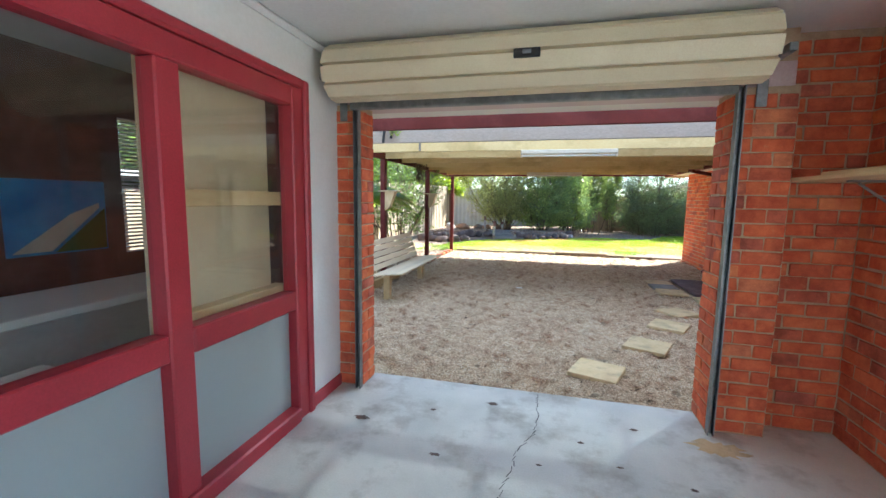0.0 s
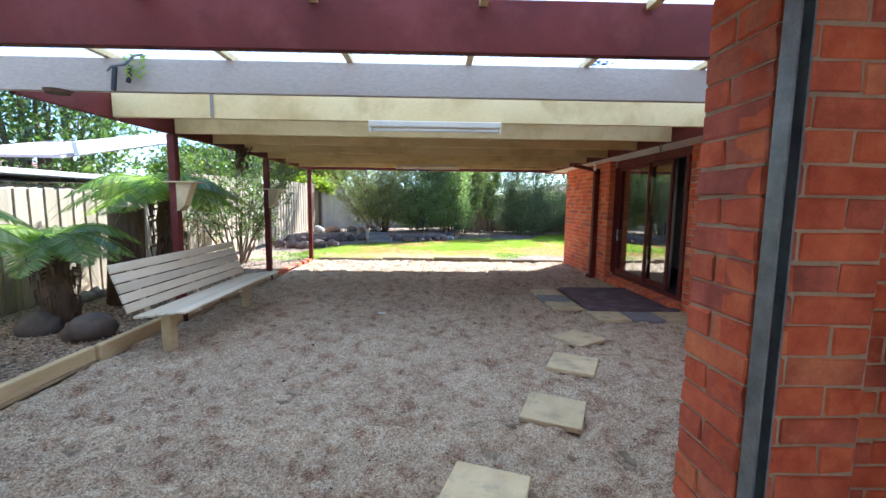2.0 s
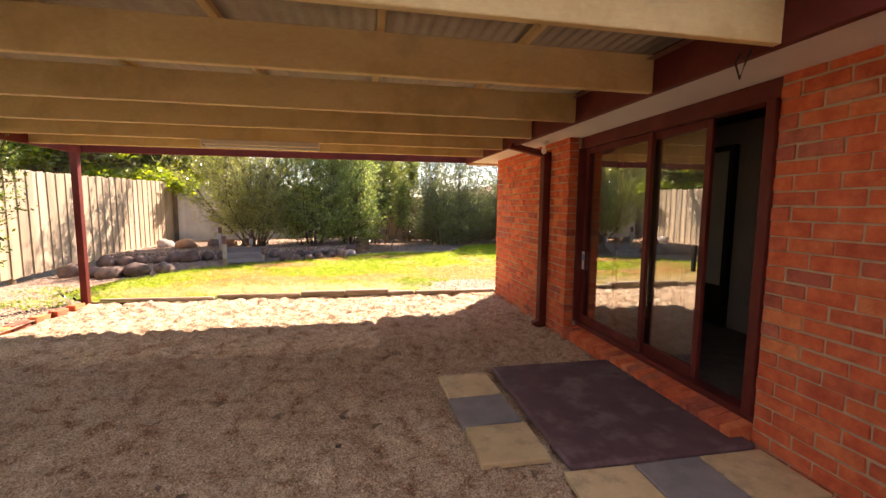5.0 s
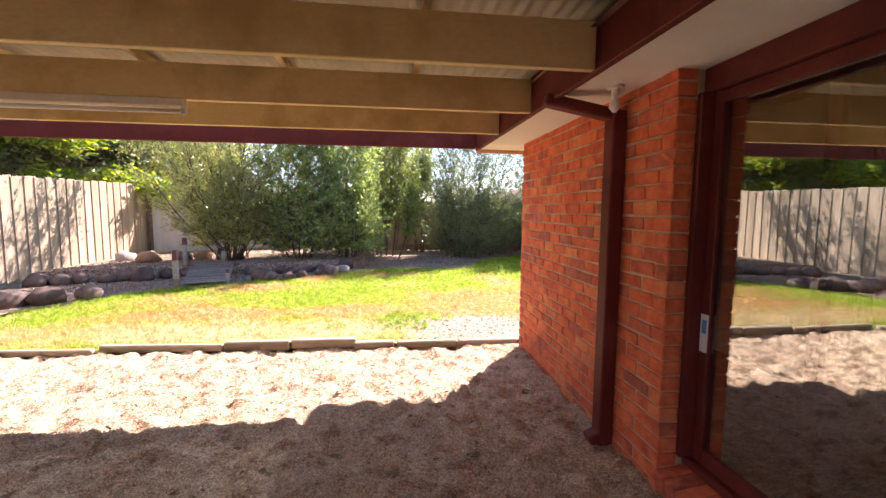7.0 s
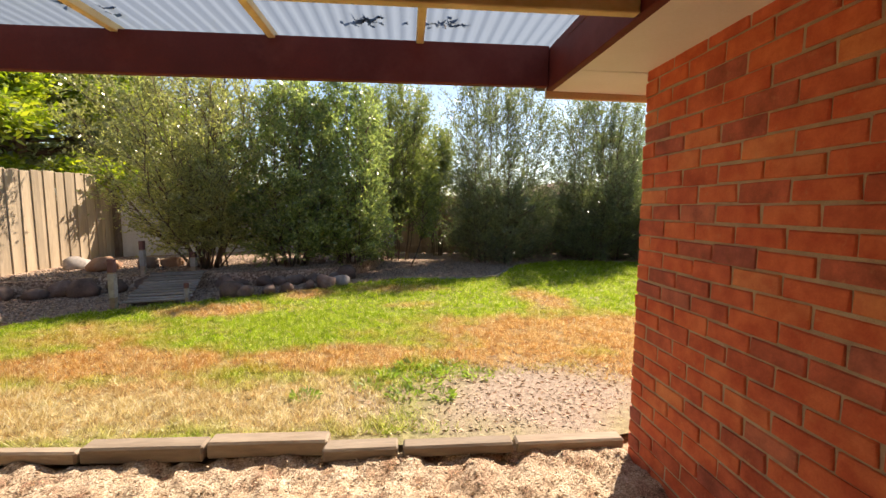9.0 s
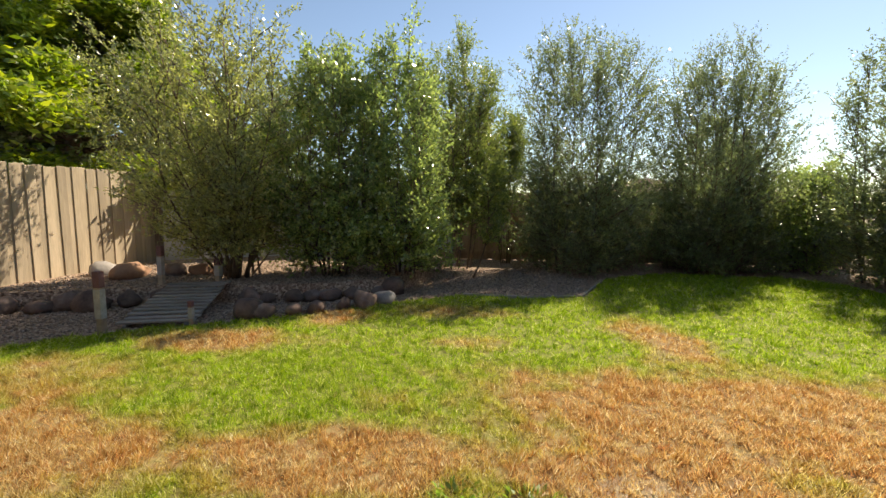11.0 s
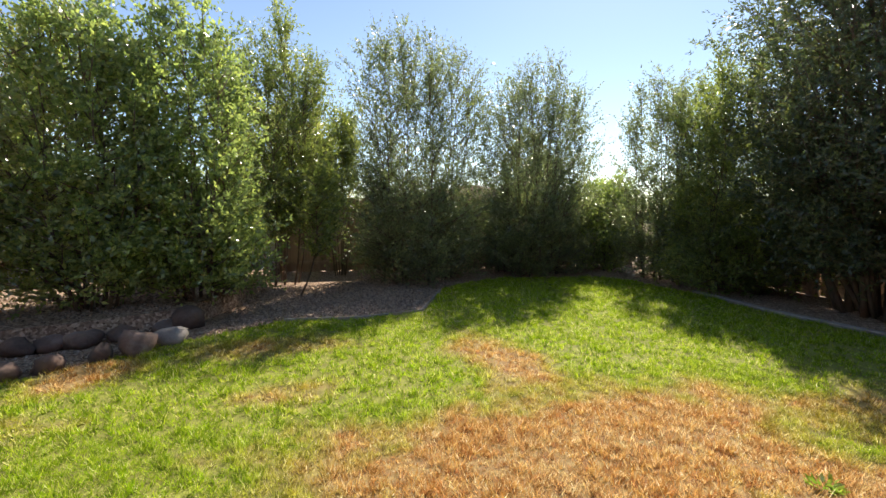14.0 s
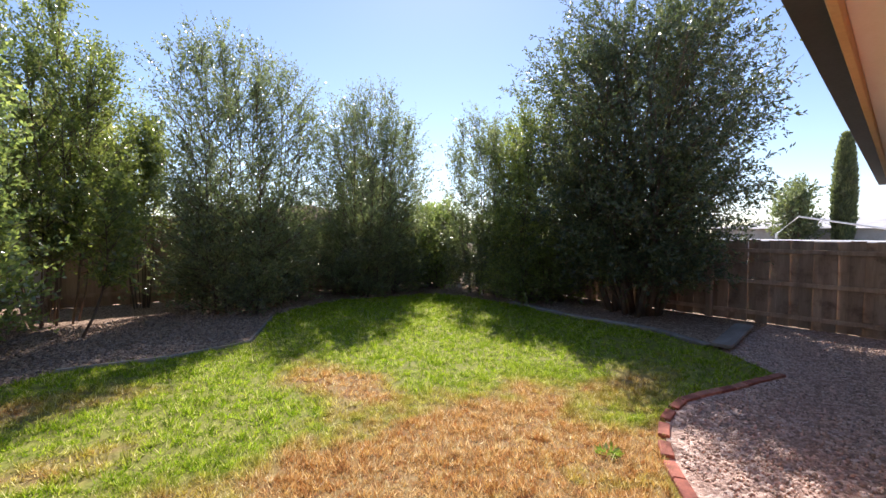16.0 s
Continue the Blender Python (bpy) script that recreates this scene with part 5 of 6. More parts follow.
rock(-3.36, 6.2, 0.0, 0.46, 0.4, 0.36, 41.0, "dark round boulder in the side garden", M_DARKROCK)
rock(-4.0, 6.35, 0.0, 0.4, 0.36, 0.32, 42.0, "dark round boulder under the tree fern", M_DARKROCK)
rock(-3.7, 5.3, 0.0, 0.42, 0.3, 0.2, 43.0, "flat dark stone in the side garden", M_DARKROCK)
for i in range(14):
    rock(-4.75 + rr.uniform(-0.1, 0.35), 7.2 + i * 0.28, 0.0, rr.uniform(0.18, 0.34), 0.22, rr.uniform(0.12, 0.22), 50 + i, "pale stone along the fence in the side garden", M_PALEROCK)


def stake(x, y, z, h, w, label):
    s = thing("stake", (x, y, z), label, "stake", "garden stakes")
    part("shaft", box(x - w / 2, x + w / 2, y - w / 2, y + w / 2, z - 0.1, z + h * 0.97, 0.008), M_SLEEPER, s)
    part("band", box(x - w / 2 - 0.003, x + w / 2 + 0.003, y - w / 2 - 0.003, y + w / 2 + 0.003, z + h * 0.25, z + h * 0.72, 0.004), M_WORN, s, "worn white painted band")
    part("tip", box(x - w / 2 - 0.003, x + w / 2 + 0.003, y - w / 2 - 0.003, y + w / 2 + 0.003, z + h * 0.74, z + h, 0.006), M_FADED, s, "faded dark red painted tip")


stake(-2.03, 15.97, 0.0, 0.72, 0.075, "short square timber stake with faded painted bands")
stake(-2.65, 17.7, 0.24, 0.6, 0.07, "short square timber stake with white and red bands")
stake(-1.95, 18.05, 0.24, 0.36, 0.085, "short square timber stake beside the shrub")
stake(-1.28, 16.42, 0.0, 0.3, 0.05, "thin dark stake beside the plank ramp")


def ramp_bridge():
    r = thing("plank_ramp", (-1.8, 16.8, 0), "weathered grey plank ramp up to the raised bed", "ramp")
    a, b = Vector((-1.66, 16.3, 0.04)), Vector((-2.05, 17.75, 0.28))
    side = Vector((0.97, 0.26, 0)) * 0.42
    n = 12
    for i in range(n):
        c = a.lerp(b, (i + 0.5) / n) + Vector((0, 0, rr.uniform(-0.006, 0.006)))
        part("plank", beam(c - side * rr.uniform(0.95, 1.05), c + side * rr.uniform(0.95, 1.05), 0.105, 0.022, 0.003), M_GREYWOOD, r)
    for s in (-0.8, 0.8):
        part("runner", beam(a + side * s + Vector((0, 0, -0.05)), b + side * s + Vector((0, 0, -0.05)), 0.05, 0.07), M_GREYWOOD, r)


ramp_bridge()


# ---- edging on the east side ----
def brick_edging():
    e = thing("brick_edging", (5.9, 13.8, 0), "curved edging of red bricks laid between lawn and gravel", "edging", "", "structure")
    pts = [(4.7, 12.9), (4.95, 13.3), (5.3, 13.58), (5.6, 13.74), (5.9, 13.86), (6.2, 13.93), (6.5, 13.95), (6.85, 13.88), (7.2, 13.77), (7.65, 13.68), (8.1, 13.56)]
    shapes = []
    for k in range(3):
        bm = box(-0.112, 0.112, -0.04, 0.04, -0.05, 0.05, 0.007)
        for v in bm.verts:
            v.co += Vector((rr.uniform(-1, 1), rr.uniform(-1, 1), rr.uniform(-1, 1))) * 0.003
        me = bpy.data.meshes.new("brick")
        bm.to_mesh(me)
        bm.free()
        me.materials.append(M_OLDBRICK)
        shapes.append(me)
    for (xa, ya), (xb, yb) in zip(pts, pts[1:]):
        n = max(1, round(math.hypot(xb - xa, yb - ya) / 0.235))
        yaw = math.degrees(math.atan2(yb - ya, xb - xa))
        for i in range(n):
            u = (i + 0.5) / n
            ob = new("brick", shapes[i % 3])
            ob.matrix_world = pose(xa + (xb - xa) * u, ya + (yb - ya) * u, -0.016, rr.uniform(-2, 2), rr.uniform(-2, 2), yaw + rr.uniform(-3, 3))
            ob.parent = e
            ob.matrix_parent_inverse = e.matrix_world.inverted()


brick_edging()
for p, q in (((8.8, 14.5, 0.0), (9.2, 15.4, 0.0)), ((9.2, 15.42, 0.0), (9.12, 17.0, 0.0)), ((9.12, 17.02, 0.0), (9.4, 18.6, 0.0))):
    ob = part("edging_board", beam(p, q, 0.14, 0.1, 0.012), M_GREYWOOD)
    tagged(ob, "grey weathered timber edging beside the tree bed", "edging", "side edging")
ob = part("plank", beam((8.72, 14.33, 0.07), (10.3, 14.5, 0.1), 0.24, 0.05, 0.008), M_GREYWOOD)
tagged(ob, "loose weathered plank lying on the gravel", "plank")
for (xa, ya), (xb, yb) in zip([(2.0, 18.48), (3.0, 18.33), (3.95, 18.5)], [(3.0, 18.33), (3.95, 18.5), (4.75, 20.1)]):
    tagged(part("edging_board", beam((xa, ya, 0.0), (xb, yb, 0.0), 0.03, 0.07, 0.004), M_GREYWOOD), "thin timber edging of the bark bed", "edging", "bed edging")
for (xa, ya), (xb, yb) in zip([(-2.85, 10.05), (-2.95, 11.0)], [(-2.95, 11.0), (-2.85, 12.25)]):
    n = 4
    for i in range(n):
        u = (i + 0.5) / n
        ob = new("edging_brick", brick_mesh(BL)[i % 3])
        ob.matrix_world = pose(xa + (xb - xa) * u, ya + (yb - ya) * u, -0.015, rr.uniform(-4, 4), rr.uniform(-5, 5), 90 + rr.uniform(-8, 8))
        tagged(ob, "loose red brick edging the gravel", "brick", "loose edging bricks")


# ---- tree ferns ----
def tree_fern(x, y, height, fronds, length, seed, label):
    t = thing("tree_fern", (x, y, 0), label, "tree fern")
    rng = np.random.default_rng(seed)
    bm = bmesh.new()
    pts = [(x + 0.04 * math.sin(i), y + 0.04 * math.cos(i * 1.3), height * i / 7) for i in range(8)]
    tube(pts, [0.17 - 0.01 * i + 0.02 * (i % 2) for i in range(8)], 12, bm)
    for i in range(60):
        a = rng.uniform(0, 6.28)
        z = rng.uniform(0.1, 1) * height
        r = 0.15
        tube([(x + r * math.cos(a), y + r * math.sin(a), z), (x + (r + 0.08) * math.cos(a), y + (r + 0.08) * math.sin(a), z - 0.02), (x + (r + 0.07) * math.cos(a), y + (r + 0.07) * math.sin(a), z - 0.16)], [0.02, 0.014, 0.004], 4, bm)
    part("trunk", bm, M_FERNBARK, t, "shaggy brown fibrous trunk")
    for f in range(fronds):
        a = 6.28 * f / fronds + rng.uniform(-0.25, 0.25)
        up = rng.uniform(0.35, 0.95)
        ln = length * rng.uniform(0.75, 1.1)
        bmf = bmesh.new()
        spine, n = [], 14
        for i in range(n + 1):
            u = i / n
            spine.append(Vector((x + math.cos(a) * ln * u * 0.92, y + math.sin(a) * ln * u * 0.92, height + ln * (up * u - (0.55 + up * 0.6) * u * u))))
        tube([tuple(p) for p in spine], [0.012 * (1 - 0.9 * i / n) for i in range(n + 1)], 4, bmf)
        side = Vector((-math.sin(a), math.cos(a), 0))
        for i in range(2, n * 5):
            u = i / (n * 5)
            k = min(n - 1, int(u * n))
            p = spine[k].lerp(spine[k + 1], u * n - k)
            w = 0.27 * math.sin(math.pi * min(1, u * 1.05 + 0.1)) ** 0.7 * length
            for s in (-1, 1):
                d = (side * s + (spine[k + 1] - spine[k]).normalized() * 0.45 + Vector((0, 0, -0.35 + rng.uniform(-0.15, 0.1)))).normalized()
                h = (spine[k + 1] - spine[k]).normalized() * 0.013
                q = p + d * w
                m = p + d * w * 0.5
                bmf.faces.new([bmf.verts.new(c) for c in (p, m + h, q, m - h)])
        part("frond", bmf, M_FROND, t)


tree_fern(-4.2, 6.8, 0.95, 20, 1.1, 61, "short tree fern with arching green fronds")
tree_fern(-3.75, 8.2, 1.55, 24, 1.45, 62, "taller tree fern with a shaggy trunk behind the bench")
tree_fern(-3.75, 4.9, 1.2, 13, 1.2, 63, "tree fern at the corner of the garage")
ob = part("cut_log", tube([(-4.05, 7.72, 0.0), (-4.05, 7.74, 0.6), (-4.02, 7.76, 1.32)], [0.25, 0.22, 0.2], 14), M_FERNBARK, None, "", True)
tagged(ob, "reddish-brown upright trunk stump by the fence", "stump")
rng = np.random.default_rng(64)
at = np.column_stack([-2.48 + rng.normal(size=260) * 0.05, 7.86 + rng.normal(size=260) * 0.07, 2.19 - rng.uniform(0, 1, 260) ** 1.3 * 0.3])
v, f = leaf_cloud(at, np.column_stack([rng.normal(size=260) * 0.4, rng.normal(size=260) * 0.4, np.full(260, -1.0)]), 0.09, 0.02, rng)
tagged(obj("dried_fern", raw_mesh("dried_fern", v, f), M_FERNBARK), "dry brown fern bunch hanging under a rafter", "dried plant", "", "stuff")


# ---- beyond the fences ----
def neighbour_shed():
    s = thing("neighbour_shed", (-6.6, 8.0, 0), "neighbour's low shed with a pale metal roof behind the fence", "shed")
    part("wall", box(-8.0, -5.6, 4.0, 10.6, 0, 1.62, 0.01), M_METALF, s)
    bm = beam((-6.75, 3.8, 1.78), (-6.75, 10.9, 1.78), 3.0, 0.08, 0.01)
    part("roof", bm, M_METALF, s, "pale grey metal roof sheet")
    p = part("side_pergola_beam", beam((-5.35, 8.6, 2.2), (-5.35, 10.9, 2.7), 0.08, 0.2, 0.005), M_WHITE)
    tagged(p, "white painted sloping barge board of the neighbour's roof", "board")
    p = part("roof_slope", beam((-6.6, 8.4, 2.05), (-6.6, 11.0, 2.6), 2.4, 0.04, 0.005), M_LINTEL)
    tagged(p, "faded pink neighbouring roof slope", "roof")


neighbour_shed()


def far_house(x, y, w, d, h, rise, label, m_wall, m_roof):
    f = thing("far_house", (x, y, 0), label, "house")
    part("wall", box(x - w / 2, x + w / 2, y - d / 2, y + d / 2, 0, h), m_wall, f)
    bm = bmesh.new()
    a = [bm.verts.new(p) for p in ((x - w / 2 - 0.5, y - d / 2 - 0.5, h), (x + w / 2 + 0.5, y - d / 2 - 0.5, h), (x + w / 2 + 0.5, y + d / 2 + 0.5, h), (x - w / 2 - 0.5, y + d / 2 + 0.5, h), (x, y - d / 4, h + rise), (x, y + d / 4, h + rise))]
    for k in ((0, 1, 4), (1, 2, 5, 4), (2, 3, 5), (3, 0, 4, 5), (3, 2, 1, 0)):
        bm.faces.new([a[i] for i in k])
    part("roof", bm, m_roof, f, "pale low roof")
    for yy in (y - d / 4, y + d / 4):
        win = part("window", box(x - w / 2 - 0.06, x - w / 2 + 0.02, yy - 0.8, yy + 0.8, 1.0, 2.0, 0.01), M_WHITE, f)
        part("pane", box(x - w / 2 - 0.075, x - w / 2 - 0.062, yy - 0.7, yy + 0.7, 1.08, 1.92), M_GLASSIN, win)


far_house(46.0, 14.0, 10.0, 22.0, 2.1, 0.9, "far single-storey pale house beyond the side fence", M_METALF, M_METALF)
far_house(-30.0, 30.0, 10.0, 14.0, 2.6, 1.6, "far house beyond the paling fence", M_MORTAR, M_ROOF)
far_house(20.0, 60.0, 18.0, 10.0, 2.8, 1.8, "far house beyond the back fence", M_MORTAR, M_ROOF)
tagged(part("shade_sail_frame", tube([(18, 15.8, -0.06), (18, 15.8, 1.6), (18, 15.3, 2.1), (18, 13.0, 1.62)], [0.025, 0.025, 0.025, 0.025], 6), M_WHITE), "thin white pole frame beyond the fence", "frame")
tagged(part("neighbour_roof", beam((19.5, 6.0, 1.35), (19.5, 21.0, 1.35), 6.0, 0.12, 0.02), M_METALF), "long grey-green metal roof beyond the fence", "roof")


def cypress(x, y, h, r, label):
    t = thing("cypress_tree", (x, y, 0), label, "tree")
    rng = np.random.default_rng(71)
    n = 16000
    u = rng.uniform(0, 1, n) ** 0.9
    prof = r * np.sin(np.pi * np.clip(u * 0.93 + 0.07, 0, 1)) ** 0.55 * (0.8 + 0.3 * rng.uniform(size=n))
    a = rng.uniform(0, 6.283, n)
    at = np.column_stack([x + prof * np.cos(a), y + prof * np.sin(a), h * u])
    way = np.column_stack([np.cos(a) * 0.4, np.sin(a) * 0.4, np.ones(n)]) + rng.normal(size=(n, 3)) * 0.25
    v, f = leaf_cloud(at, way, 0.32, 0.12, rng)
    part("trunk", tube([(x, y, 0), (x, y, h * 0.9)], [0.16, 0.03], 8), M_BARK, t)
    obj("crown", raw_mesh("crown", v, f), M_LEAFD, t)


cypress(40.0, 17.1, 8.1, 0.5, "narrow dark columnar cypress beyond the fence")
shrub("street_tree", (40.0, 19.6, 0.0), "oval", 5.4, 2.0, 10, 16, 7, 0.7, 9, 0.2, 0.11, M_LEAFD, "rounded grey-green tree beyond the fence", 72, 0.2, 0.5, category="tree", r0=0.12, foot=0.3)
shrub("street_tree", (30.0, 60.0, 0.0), "oval", 9.0, 3.2, 10, 16, 7, 1.2, 9, 0.36, 0.18, M_LEAFD, "distant dark tree beyond the back fence", 73, 0.2, 0.5, category="tree", r0=0.2, foot=0.3)
shrub("street_tree", (14.0, 34.0, 0.0), "column", 6.5, 1.3, 3, 30, 8, 0.5, 9, 0.22, 0.09, M_LEAFD, "distant conifer seen between the shrubs", 74, 0.1, 0.2, category="tree", r0=0.15, foot=0.1)


# ---- weeds and grass ----
def tuft(x, y, seed, size, mat_, label, name="weed"):
    t = thing(name, (x, y, 0), label, "plant", "lawn weeds")
    rng = np.random.default_rng(seed)
    n = 70
    a = rng.uniform(0, 6.283, n)
    r = size * np.sqrt(rng.uniform(0, 1, n))
    at = np.column_stack([x + r * np.cos(a), y + r * np.sin(a), rng.uniform(0, 0.02, n)])
    way = np.column_stack([np.cos(a), np.sin(a), rng.uniform(0.2, 1.4, n)])
    v, f = leaf_cloud(at, way, 0.048, 0.02, rng)
    obj("leaves", raw_mesh("leaves", v, f), mat_, t)


for i, (x, y, s) in enumerate(((2.2, 13.2, 0.16), (2.46, 13.55, 0.15), (2.69, 13.32, 0.13), (2.32, 13.42, 0.12), (2.05, 13.0, 0.13), (1.75, 13.15, 0.12), (2.1, 13.6, 0.12), (1.3, 13.0, 0.1), (2.35, 12.95, 0.1), (5.1, 13.9, 0.07), (1.9, 13.38, 0.1))):
    tuft(x, y, 200 + i, s, M_WEED, "low green weed clump in the dry grass")

for i, (x, y, s_) in enumerate(((-3.15, 12.7, 0.3), (-3.5, 13.1, 0.34), (-3.7, 12.4, 0.3), (-4.1, 13.3, 0.36), (-3.3, 12.1, 0.26), (-4.0, 12.0, 0.3))):
    for k in range(2):
        tuft(x + 0.1 * k, y, 260 + 2 * i + k, s_, M_WEED, "spreading green groundcover at the garden bed", "groundcover")


def grass(name, label, seed, band, density, length, width):
    """Grass blades over a stretch of the lawn, as one piece of stuff."""
    rng = np.random.default_rng(seed)
    (x0, x1), (y0, y1) = band
    n = int((x1 - x0) * (y1 - y0) * density)
    tufts = n // 14
    which = rng.integers(0, tufts, n)
    a = rng.uniform(0, 6.283, n)
    off = 0.02 * np.abs(rng.normal(size=n)) + 0.05 * (rng.uniform(size=n) < 0.3) * rng.uniform(size=n)
    x = rng.uniform(x0, x1, tufts)[which] + off * np.cos(a)
    y = rng.uniform(y0, y1, tufts)[which] + off * np.sin(a)
    high = rng.uniform(0.6, 1.35, tufts)[which]
    bare = ((x - 3.05) / 1.35) ** 2 + ((y - 12.85) / 0.75) ** 2 < rng.uniform(0.4, 1.3, n)
    keep = inside(x, y, LAWN) & (y > 12.42) & ~bare
    x, y, high = x[keep], y[keep], high[keep]
    n = len(x)
    a = a[keep] + rng.normal(size=n) * 0.9
    tall = high * (1.0 + 0.35 * np.sin(x * 7.3 + 2 * np.sin(y * 3.1)) * np.sin(y * 8.9 + 2 * np.sin(x * 2.7)) + 0.25 * np.sin(x * 21 + y * 17))
    ln = length * rng.uniform(0.5, 1.3, n) * tall
    lean = rng.uniform(0.3, 0.97, n)
    tip = np.column_stack([x + np.cos(a) * ln * lean, y + np.sin(a) * ln * lean, ln * np.sqrt(np.clip(1 - lean ** 2, 0.1, 1))])
    b = rng.uniform(0, 6.283, n)
    wd = width * rng.uniform(0.6, 1.2, n) / 2
    l = np.column_stack([x + np.cos(b) * wd, y + np.sin(b) * wd, np.zeros(n)])
    r = np.column_stack([x - np.cos(b) * wd, y - np.sin(b) * wd, np.zeros(n)])
    v = np.stack([l, r, tip], 1).reshape(-1, 3)
    tagged(obj(name, raw_mesh(name, v, np.arange(3 * n).reshape(n, 3)), M_BLADE), label, "grass", "", "stuff")


grass("lawn_grass", "patchy green and straw-coloured lawn grass", 81, ((-2.8, 6.5), (12.4, 15.6)), 12000, 0.046, 0.0055)
grass("lawn_grass", "patchy green lawn grass further out", 82, ((-3.6, 9.4), (15.6, 21.3)), 4500, 0.05, 0.0088)
grass("lawn_grass", "patchy dry lawn grass by the garden bed", 83, ((-3.6, -2.8), (12.4, 15.6)), 2600, 0.05, 0.009)
grass("dry_stalks", "long dry straw stalks along the lawn edging", 85, ((-2.6, 2.6), (12.42, 13.8)), 420, 0.1, 0.006)
grass("lawn_grass", "patchy lawn grass by the gravel", 84, ((6.5, 9.4), (13.0, 15.6)), 2600, 0.05, 0.009)


def scatter_chips(name, label, poly, density, size, material, seed, z):
    """Loose chips of stone or bark, as one piece of stuff."""
    rng = np.random.default_rng(seed)
    px, py = [p[0] for p in poly], [p[1] for p in poly]
    n = int((max(px) - min(px)) * (max(py) - min(py)) * density)
    x, y = rng.uniform(min(px), max(px), n), rng.uniform(min(py), max(py), n)
    k = inside(x, y, poly)
    x, y = x[k], y[k]
    n = len(x)
    s = size * rng.uniform(0.5, 1.5, (n, 1))
    a = rng.normal(size=(n, 3))
    a /= np.linalg.norm(a, axis=1, keepdims=True)
    b = np.cross(a, rng.normal(size=(n, 3)))
    b /= np.linalg.norm(b, axis=1, keepdims=True)
    c = np.cross(a, b)
    o = np.column_stack([x, y, np.full(n, z) + rng.uniform(0, 1, n) * size * 0.5])
    v = np.stack([o + a * s, o - a * s * 0.8, o + b * s * 0.7, o - b * s * 0.7, o + c * s * 0.45, o - c * s * 0.45], 1).reshape(-1, 3)
    tri = np.array([(0, 2, 4), (2, 1, 4), (1, 3, 4), (3, 0, 4), (2, 0, 5), (1, 2, 5), (3, 1, 5), (0, 3, 5)])
    f = (np.arange(n)[:, None, None] * 6 + tri[None]).reshape(-1, 3)
    tagged(obj(name, raw_mesh(name, v, f), material), label, "gravel", "", "stuff")


scatter_chips("patio_gravel", "loose tan gravel chips on the patio", [(-2.7, 3.35), (3.1, 3.35), (3.1, 6.4), (3.45, 6.6), (3.4, 12.2), (-2.7, 12.2)], 120, 0.008, M_CHIP, 91, -0.012)
scatter_chips("court_gravel", "loose pinkish gravel stones beside the house", [(4.9, 12.3), (11.0, 12.3), (11.0, 14.2), (8.6, 14.2), (8.1, 13.5), (7.2, 13.7), (6.5, 13.85), (5.9, 13.75), (5.3, 13.5)], 1100, 0.016, M_STONECHIP, 92, 0.008)
scatter_chips("bark_chips", "loose bark chips on the back bed", [(1.1, 18.0), (2.0, 18.6), (3.9, 18.6), (4.7, 20.2), (5.4, 20.8), (4.0, 22.0), (1.4, 21.0)], 380, 0.022, M_CHIPBARK, 93, -0.01)
scatter_chips("bark_chips", "loose bark chips on the raised bed", [(-4.8, 16.7), (-2.6, 17.7), (0.6, 18.5), (0.6, 20.0), (-4.6, 20.0)], 350, 0.022, M_CHIPBARK, 94, 0.24)
scatter_chips("bark_chips", "loose bark chips in the side garden", [(-4.9, 4.0), (-2.9, 4.0), (-2.95, 12.2), (-4.9, 12.2)], 280, 0.02, M_CHIPBARK, 95, 0.0)
scatter_chips("bark_chips", "loose bark chips between the stone rows", [(-4.8, 15.4), (-2.9, 15.4), (-2.1, 16.2), (-0.2, 17.2), (0.5, 17.8), (-0.2, 17.8), (-2.6, 17.2), (-4.8, 16.4)], 380, 0.02, M_CHIPBARK, 96, -0.012)
scatter_chips("dirt_clods", "loose stones on the bare patch of lawn", [(1.8, 12.4), (4.6, 12.4), (4.4, 13.3), (3.2, 13.5), (1.9, 13.2)], 250, 0.007, M_STONECHIP, 97, 0.0)


# ---- office things seen through the glazing ----
poster = thing("poster", (-3.39, 2.25, 1.3), "blue beach photograph poster on the office wall", "poster")
part("sea", box(-3.397, -3.392, 1.9, 2.55, 1.08, 1.6), M_SEA, poster)
bm = bmesh.new()
bm.faces.new([bm.verts.new((-3.3895, y, z)) for y, z in ((1.93, 1.1), (2.16, 1.1), (2.5, 1.4), (2.5, 1.44), (2.3, 1.36))])
part("beach", bm, M_SAND, poster, "pale sand strip")
bm = bmesh.new()
bm.faces.new([bm.verts.new((-3.3885, y, z)) for y, z in ((2.18, 1.09), (2.54, 1.09), (2.54, 1.4), (2.4, 1.28))])
part("land", bm, M_LEAFL, poster, "green headland")
blind = thing("window_blind", (-3.42, 2.88, 1.05), "white slatted blind in the office window", "blind")
for i in range(34):
    part("slat", box(-3.43, -3.4, 2.72, 3.03, 1.06 + i * 0.031, 1.063 + i * 0.031 + 0.012), M_WHITE, blind)
desk = thing("office_counter", (-2.7, 1.6, 0), "white office counter with a dark front", "counter")
part("worktop", box(-2.95, -2.35, 0.2, 2.6, 0.88, 0.925, 0.006), M_WHITE, desk)
part("front", box(-2.9, -2.42, 0.25, 2.55, 0.0, 0.88, 0.004), M_DARKIN, desk)
tagged(part("storage_box", box(-2.25, -1.85, 0.75, 1.35, 0.45, 0.72, 0.01), M_WHITE), "white storage box beside the counter", "box")
tagged(part("box_stand", box(-2.28, -1.82, 0.72, 1.38, 0.0, 0.45, 0.01), M_BLUEB), "grey-blue low cabinet under the box", "cabinet")
